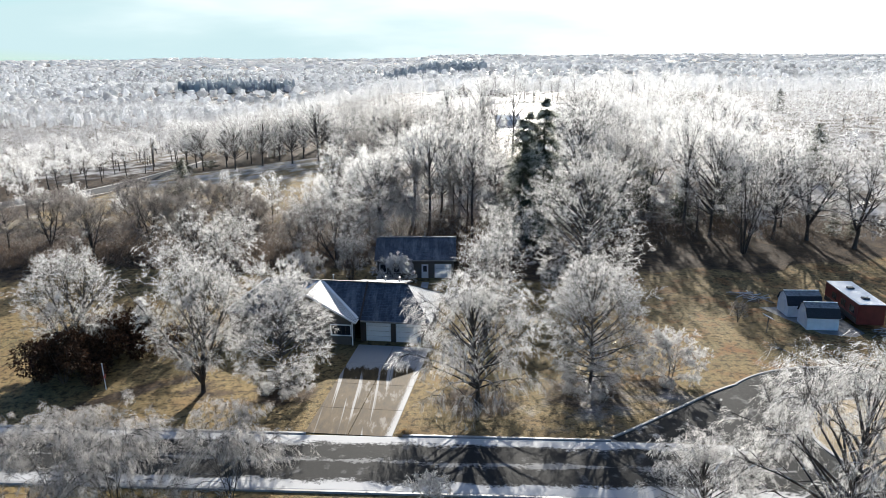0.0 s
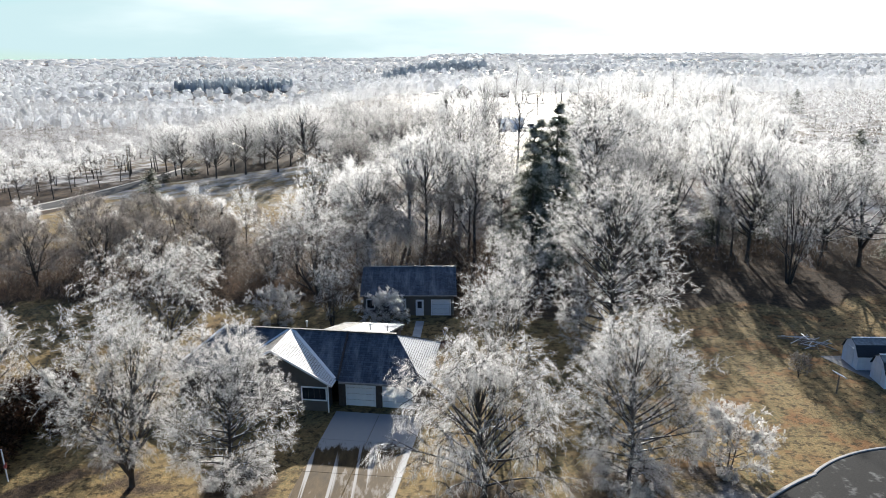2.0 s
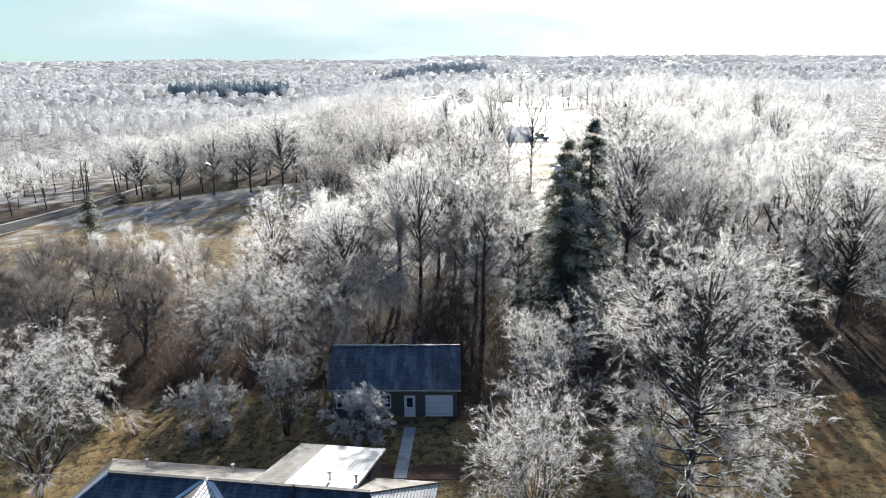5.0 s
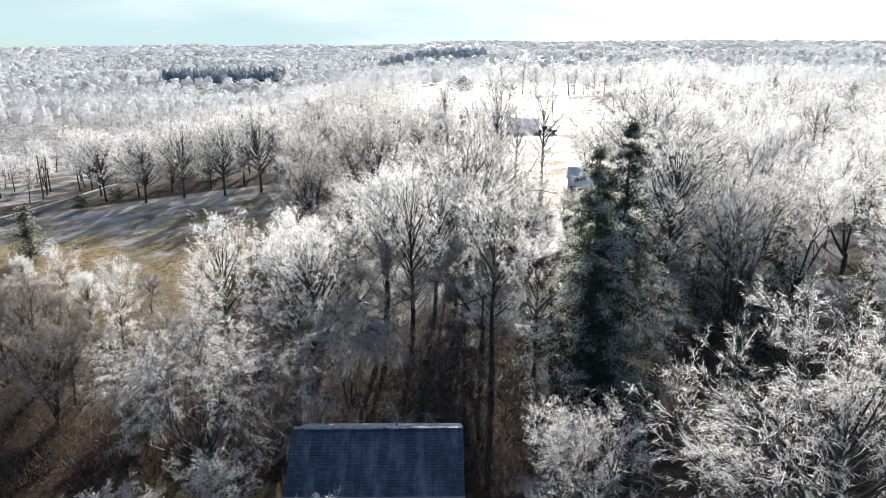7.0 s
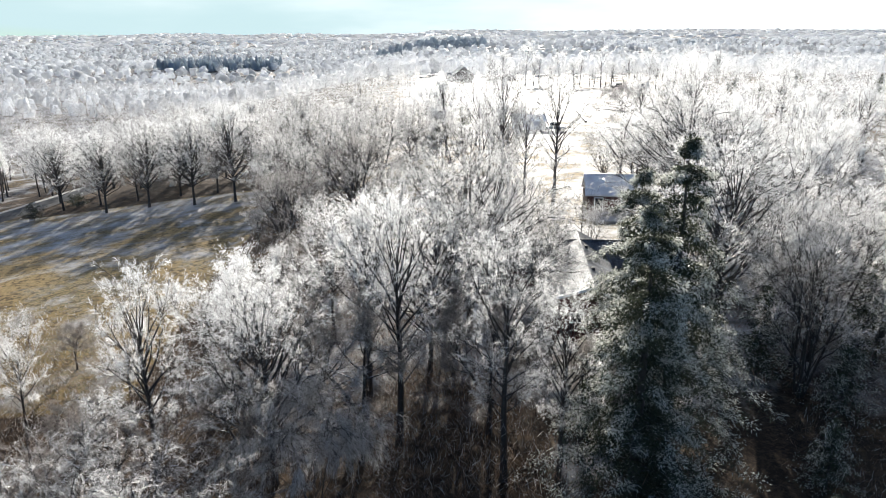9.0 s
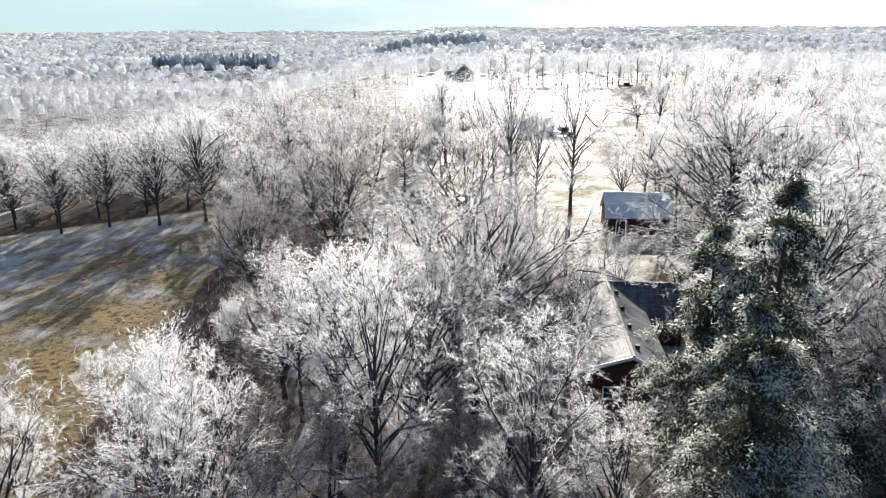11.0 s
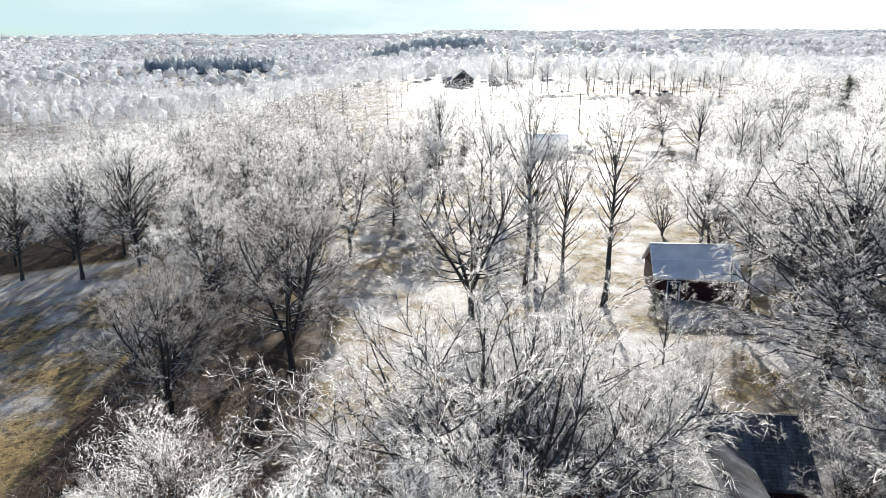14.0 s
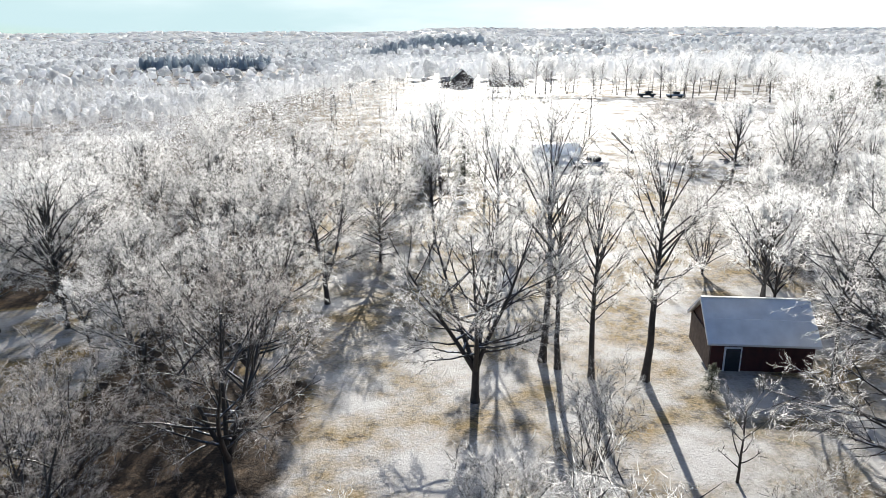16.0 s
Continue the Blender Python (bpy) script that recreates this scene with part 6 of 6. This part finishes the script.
def gable_block(parent, x0, x1, y0, y1, zb, E, R, wall, roof, along="y", over=0.35, crest=None):
    """Walls and a gable roof; the ridge runs along y or x."""
    def tr(a_, b_, z):
        return (a_, b_, z) if along == "y" else (b_, a_, z)
    (a0, a1), (b0, b1) = ((x0, x1), (y0, y1)) if along == "y" else ((y0, y1), (x0, x1))
    am = (a0 + a1) / 2 if crest is None else crest
    for a_, t_ in ((a0, 0.15), (a1 - 0.15, 0.15)):
        bm = bmesh.new()
        p, q = tr(a_, b0 + 0.15, zb), tr(a_ + t_, b1 - 0.15, E)
        box_bm(bm, min(p[0], q[0]), max(p[0], q[0]), min(p[1], q[1]), max(p[1], q[1]), zb, E)
        part("wall", bm_mesh("side_wall", bm, wall), parent)
    for b_ in (b0, b1 - 0.15):
        prof = [(a0, zb), (a1, zb), (a1, E), (am, R - 0.12), (a0, E)]
        bm = bmesh.new()
        va = [bm.verts.new(tr(a_, b_, z)) for a_, z in prof]
        vb = [bm.verts.new(tr(a_, b_ + 0.15, z)) for a_, z in prof]
        bm.faces.new(va)
        bm.faces.new(vb[::-1])
        for i in range(5):
            bm.faces.new((va[i], vb[i], vb[(i + 1) % 5], va[(i + 1) % 5]))
        part("wall", bm_mesh("gable_wall", bm, wall), parent)
    k, k0 = over * (R - E) / (a1 - am), over * (R - E) / (am - a0)
    roof_plane("roof", [tr(a1 + over, b0 - over, E - k), tr(a1 + over, b1 + over, E - k), tr(am, b1 + over, R), tr(am, b0 - over, R)], roof, parent, "", 0.14)
    roof_plane("roof", [tr(a0 - over, b1 + over, E - k0), tr(a0 - over, b0 - over, E - k0), tr(am, b0 - over, R), tr(am, b1 + over, R)], roof, parent, "", 0.14)
    strip(tr(am, b0 - over, R + 0.02), tr(am, b1 + over, R + 0.02), 0.2, 0.05, roof, "ridge_cap", parent)
    if b1 - b0 > 3:
        strip(tr(am, b0 - over, R - 0.08), tr(a1 + over, b0 - over, E - k - 0.08), 0.08, 0.2, TRIM, "fascia", parent)
        strip(tr(am, b0 - over, R - 0.08), tr(a0 - over, b0 - over, E - k0 - 0.08), 0.08, 0.2, TRIM, "fascia", parent)


def red_house():
    h = thing("house", "dark red boarded house with grey iced shingle roof among trees", "house", at=pose(13.2, 115.8, 0, 0, 0, -6.2))
    zb = 2.6
    gable_block(h, -3.6, 2.2, 0.3, 16.4, zb, 7.05, 8.2, RED_WALL, ROOF_GREY, "y", 0.45, 0.0)
    gable_block(h, -6.6, 5.4, 10.6, 16.6, zb, 6.2, 8.12, RED_WALL, ROOF_GREY, "x", 0.4)
    window(h, -1.6, 5.1, 0.95, 0.75, 0.3, (2, 1))
    for v in (1.5, 4.8, 8.0, 11.2):
        part("roof_vent", box("roof_vent", BLACK_ROOF, 0.35, 0.62, v, v + 0.28, 7.85, 8.2), h, "dark roof vent")
    return h


red_house()


def barn():
    b_ = thing("barn", "small red-brown barn with grey tin roof", "barn", at=pose(20.4, 153.4, 0, 0, 0, -6))
    gable_block(b_, 0.2, 6.9, 0.2, 5.4, 4.0, 7.3, 9.3, RED_WALL, TIN, "x", 0.3)
    part("wall", box("west_boards", BROWN_WALL, 0.1, 0.19, 0.2, 5.4, 4.0, 7.3), b_, "brown weathered boards")
    d = part("door", box("door_frame", TRIM, 1.05, 2.2, 0.1, 0.19, 4.6, 6.75), b_, "white door frame")
    part("leaf", box("leaf", GLASS_DARK, 1.15, 2.1, 0.07, 0.11, 4.7, 6.65), d, "dark door opening")
    strip((-0.1, 1.45, 8.24), (7.2, 1.45, 8.24), 0.06, 0.05, ICE_EDGE, "roof_seam", b_)


barn()
fs = thing("farm_shed", "low farm shed with grey tin roof in the white field", "shed", at=pose(21.5, 221.5, 6.6, 0, 0, 2))
gable_block(fs, -3.4, 3.4, -2.2, 2.2, 0, 2.3, 3.5, WHITE_SIDE, TIN, "x", 0.3)
pk = thing("utility_pole", "thin dark utility pole in the white field", "pole", at=pose(33.0, 250.0, gz(33.0, 250.0)))
rod("pole", (0, 0, -0.5), (0, 0, 8.0), 0.14, WOOD_POST, pk, 0.1)
rod("crossarm", (-0.9, 0, 7.5), (0.9, 0, 7.5), 0.07, WOOD_POST, pk)
lg = thing("fallen_trunk", "long dark fallen trunk on the white field", "fallen trunk", at=pose(0, 0, 0))
rod("log", (38.7, 254, gz(38.7, 254) + 0.3), (36.2, 231, gz(36.2, 231) + 0.25), 0.45, BARK, lg, 0.25, 10)
fh = thing("farmhouse", "dark blue-grey farmhouse far off among white trees", "house", at=pose(13.0, 386.0, gz(13, 386), 0, 0, 10))
gable_block(fh, -4.2, 4.2, -3.5, 3.5, -0.5, 3.2, 6.6, SIDING_DARK, SHINGLE, "y", 0.4)
gable_block(fh, -7.0, -4.25, -2.5, 2.5, -0.5, 2.4, 3.6, SIDING_DARK, SHINGLE, "x", 0.3)
f2 = thing("farm_shed", "low dark farm building far off by the trees", "shed", at=pose(31.0, 392.0, gz(31, 392), 0, 0, -8))
gable_block(f2, -6.5, 6.5, -3, 3, -0.5, 2.6, 4.2, BROWN_WALL, SHINGLE, "x", 0.4)


def parked_truck(x, y, turn, paint, label):
    c = thing("pickup_truck", label, "truck", "vehicles by the far tree line", pose(x, y, gz(x, y), 0, 0, turn))
    bm = bmesh.new()
    box_bm(bm, -2.6, 2.6, -0.95, 0.95, 0.5, 1.1)
    part("body", bm_mesh("body", bm, paint, bevel=0.1), c)
    bm = bmesh.new()
    box_bm(bm, -0.6, 1.3, -0.85, 0.85, 1.1, 1.85)
    part("cab", bm_mesh("cab", bm, GLASS_DARK, bevel=0.15), c, "dark glazed cab")
    for px in (-1.7, 1.7):
        for py in (-0.85, 0.85):
            bm = bmesh.new()
            bmesh.ops.create_cone(bm, segments=14, radius1=0.4, radius2=0.4, depth=0.25, cap_ends=True, matrix=Matrix.Translation((px, py, 0.4)) @ Matrix.Rotation(radians(90), 4, 'X'))
            part("wheel", bm_mesh("wheel", bm, BLACK_ROOF), c, "black tyre")


parked_truck(70.0, 338.0, 0, BLACK_ROOF, "dark parked pickup truck by far trees")
parked_truck(78.0, 335.0, 4, TARP, "blue-grey parked pickup truck by far trees")
parked_truck(26.4, 217.8, 10, TARP, "blue-grey pickup truck beside the farm shed")
# tree line beyond the white field
lr_ = np.random.RandomState(77)
for i in range(24):
    x = 22 + i * 3.6 + lr_.uniform(-1.2, 1.2)
    y = 352 - 0.62 * max(0, x - 45) + lr_.uniform(-4, 4)
    another(B[i % 4], x, y, lr_.uniform(0, 360), lr_.uniform(0.8, 1.15), "bare iced tree in the line beyond the field", "far tree line")
for x, y, s_ in ((112, 285, 1.3), (104, 291, 0.9), (97, 294, 0.8), (128, 268, 1.2)):
    another(CEDAR, x, y, 30 * x, s_)

# ---- west lane with its pole and wires ----
VERGE = plain("sleet_on_verge", (0.3, 0.28, 0.25), 0.6, vary=0.4, scale=0.8)


def lane():
    n = 60
    ys = np.linspace(70, 190, n)
    bm = bmesh.new()

    def cx(y):
        return lane_x(y)
    rows = []
    for off, dz in ((-3.4, -0.05), (-2.9, 0.12), (0, 0.2), (2.9, 0.12), (3.4, -0.05)):
        rows.append([bm.verts.new((cx(y) + off, y, gz(cx(y), y) + dz)) for y in ys])
    for a_, b_ in zip(rows[:-1], rows[1:]):
        for i in range(n - 1):
            bm.faces.new((a_[i], b_[i], b_[i + 1], a_[i + 1]))
    for f in bm.faces:
        f.smooth = True
    m, nt, bs = material("wet_lane_asphalt")
    colour_in(nt, bs, ramp(nt, noise_node(nt, 0.6, 5), [(0.4, (0.025, 0.025, 0.027)), (0.7, (0.045, 0.045, 0.047)), (0.82, (0.35, 0.35, 0.36))]))
    bs.inputs["Roughness"].default_value = 0.7
    bs.inputs["Specular IOR Level"].default_value = 0.15
    tagged(new("road", bm_mesh("west_lane", bm, m)), "dark wet country lane beyond the meadow", "road", "", "structure")
    for off in (-3.6, 3.7):
        bm = bmesh.new()
        a_ = [bm.verts.new((cx(y) + off - 0.6, y, gz(cx(y), y) + 0.03)) for y in ys]
        c_ = [bm.verts.new((cx(y) + off, y, gz(cx(y), y) + 0.16)) for y in ys]
        d_ = [bm.verts.new((cx(y) + off + 0.6, y, gz(cx(y), y) + 0.03)) for y in ys]
        for i in range(n - 1):
            bm.faces.new((a_[i], c_[i], c_[i + 1], a_[i + 1]))
            bm.faces.new((c_[i], d_[i], d_[i + 1], c_[i + 1]))
        tagged(new("verge", bm_mesh("verge", bm, VERGE)), "white line of sleet on the lane's edge", "verge", "", "structure")


lane()
pl_ = thing("utility_pole", "grey wooden utility pole beside the lane", "pole", "utility poles", pose(-73.0, 181.5, gz(-73.0, 181.5)))
rod("pole", (0, 0, -0.5), (0, 0, 8.5), 0.16, WOOD_POST, pl_, 0.11)
rod("crossarm", (-0.9, 0, 8.0), (0.9, 0, 8.0), 0.06, WOOD_POST, pl_)
p2 = copy_thing(pl_, pose(-90.0, 126.0, gz(-90, 126)))
cv = bpy.data.curves.new("wire", 'CURVE')
cv.dimensions = '3D'
cv.bevel_depth = 0.03
cv.bevel_resolution = 1
for off in (-0.8, 0.8):
    sp = cv.splines.new('POLY')
    sp.points.add(16)
    for i in range(17):
        u = i / 16
        A_, B_ = Vector((-73.0 + off, 181.5, gz(-73.0, 181.5) + 8.1)), Vector((-90 + off, 126, gz(-90, 126) + 8.1))
        q_ = A_.lerp(B_, u)
        sp.points[i].co = (q_.x, q_.y, q_.z - 1.6 * (1 - (2 * u - 1) ** 2), 1)
wire = new("power_line", cv)
cv.materials.append(METAL)
tagged(wire, "pair of sagging power lines between the poles", "power line")
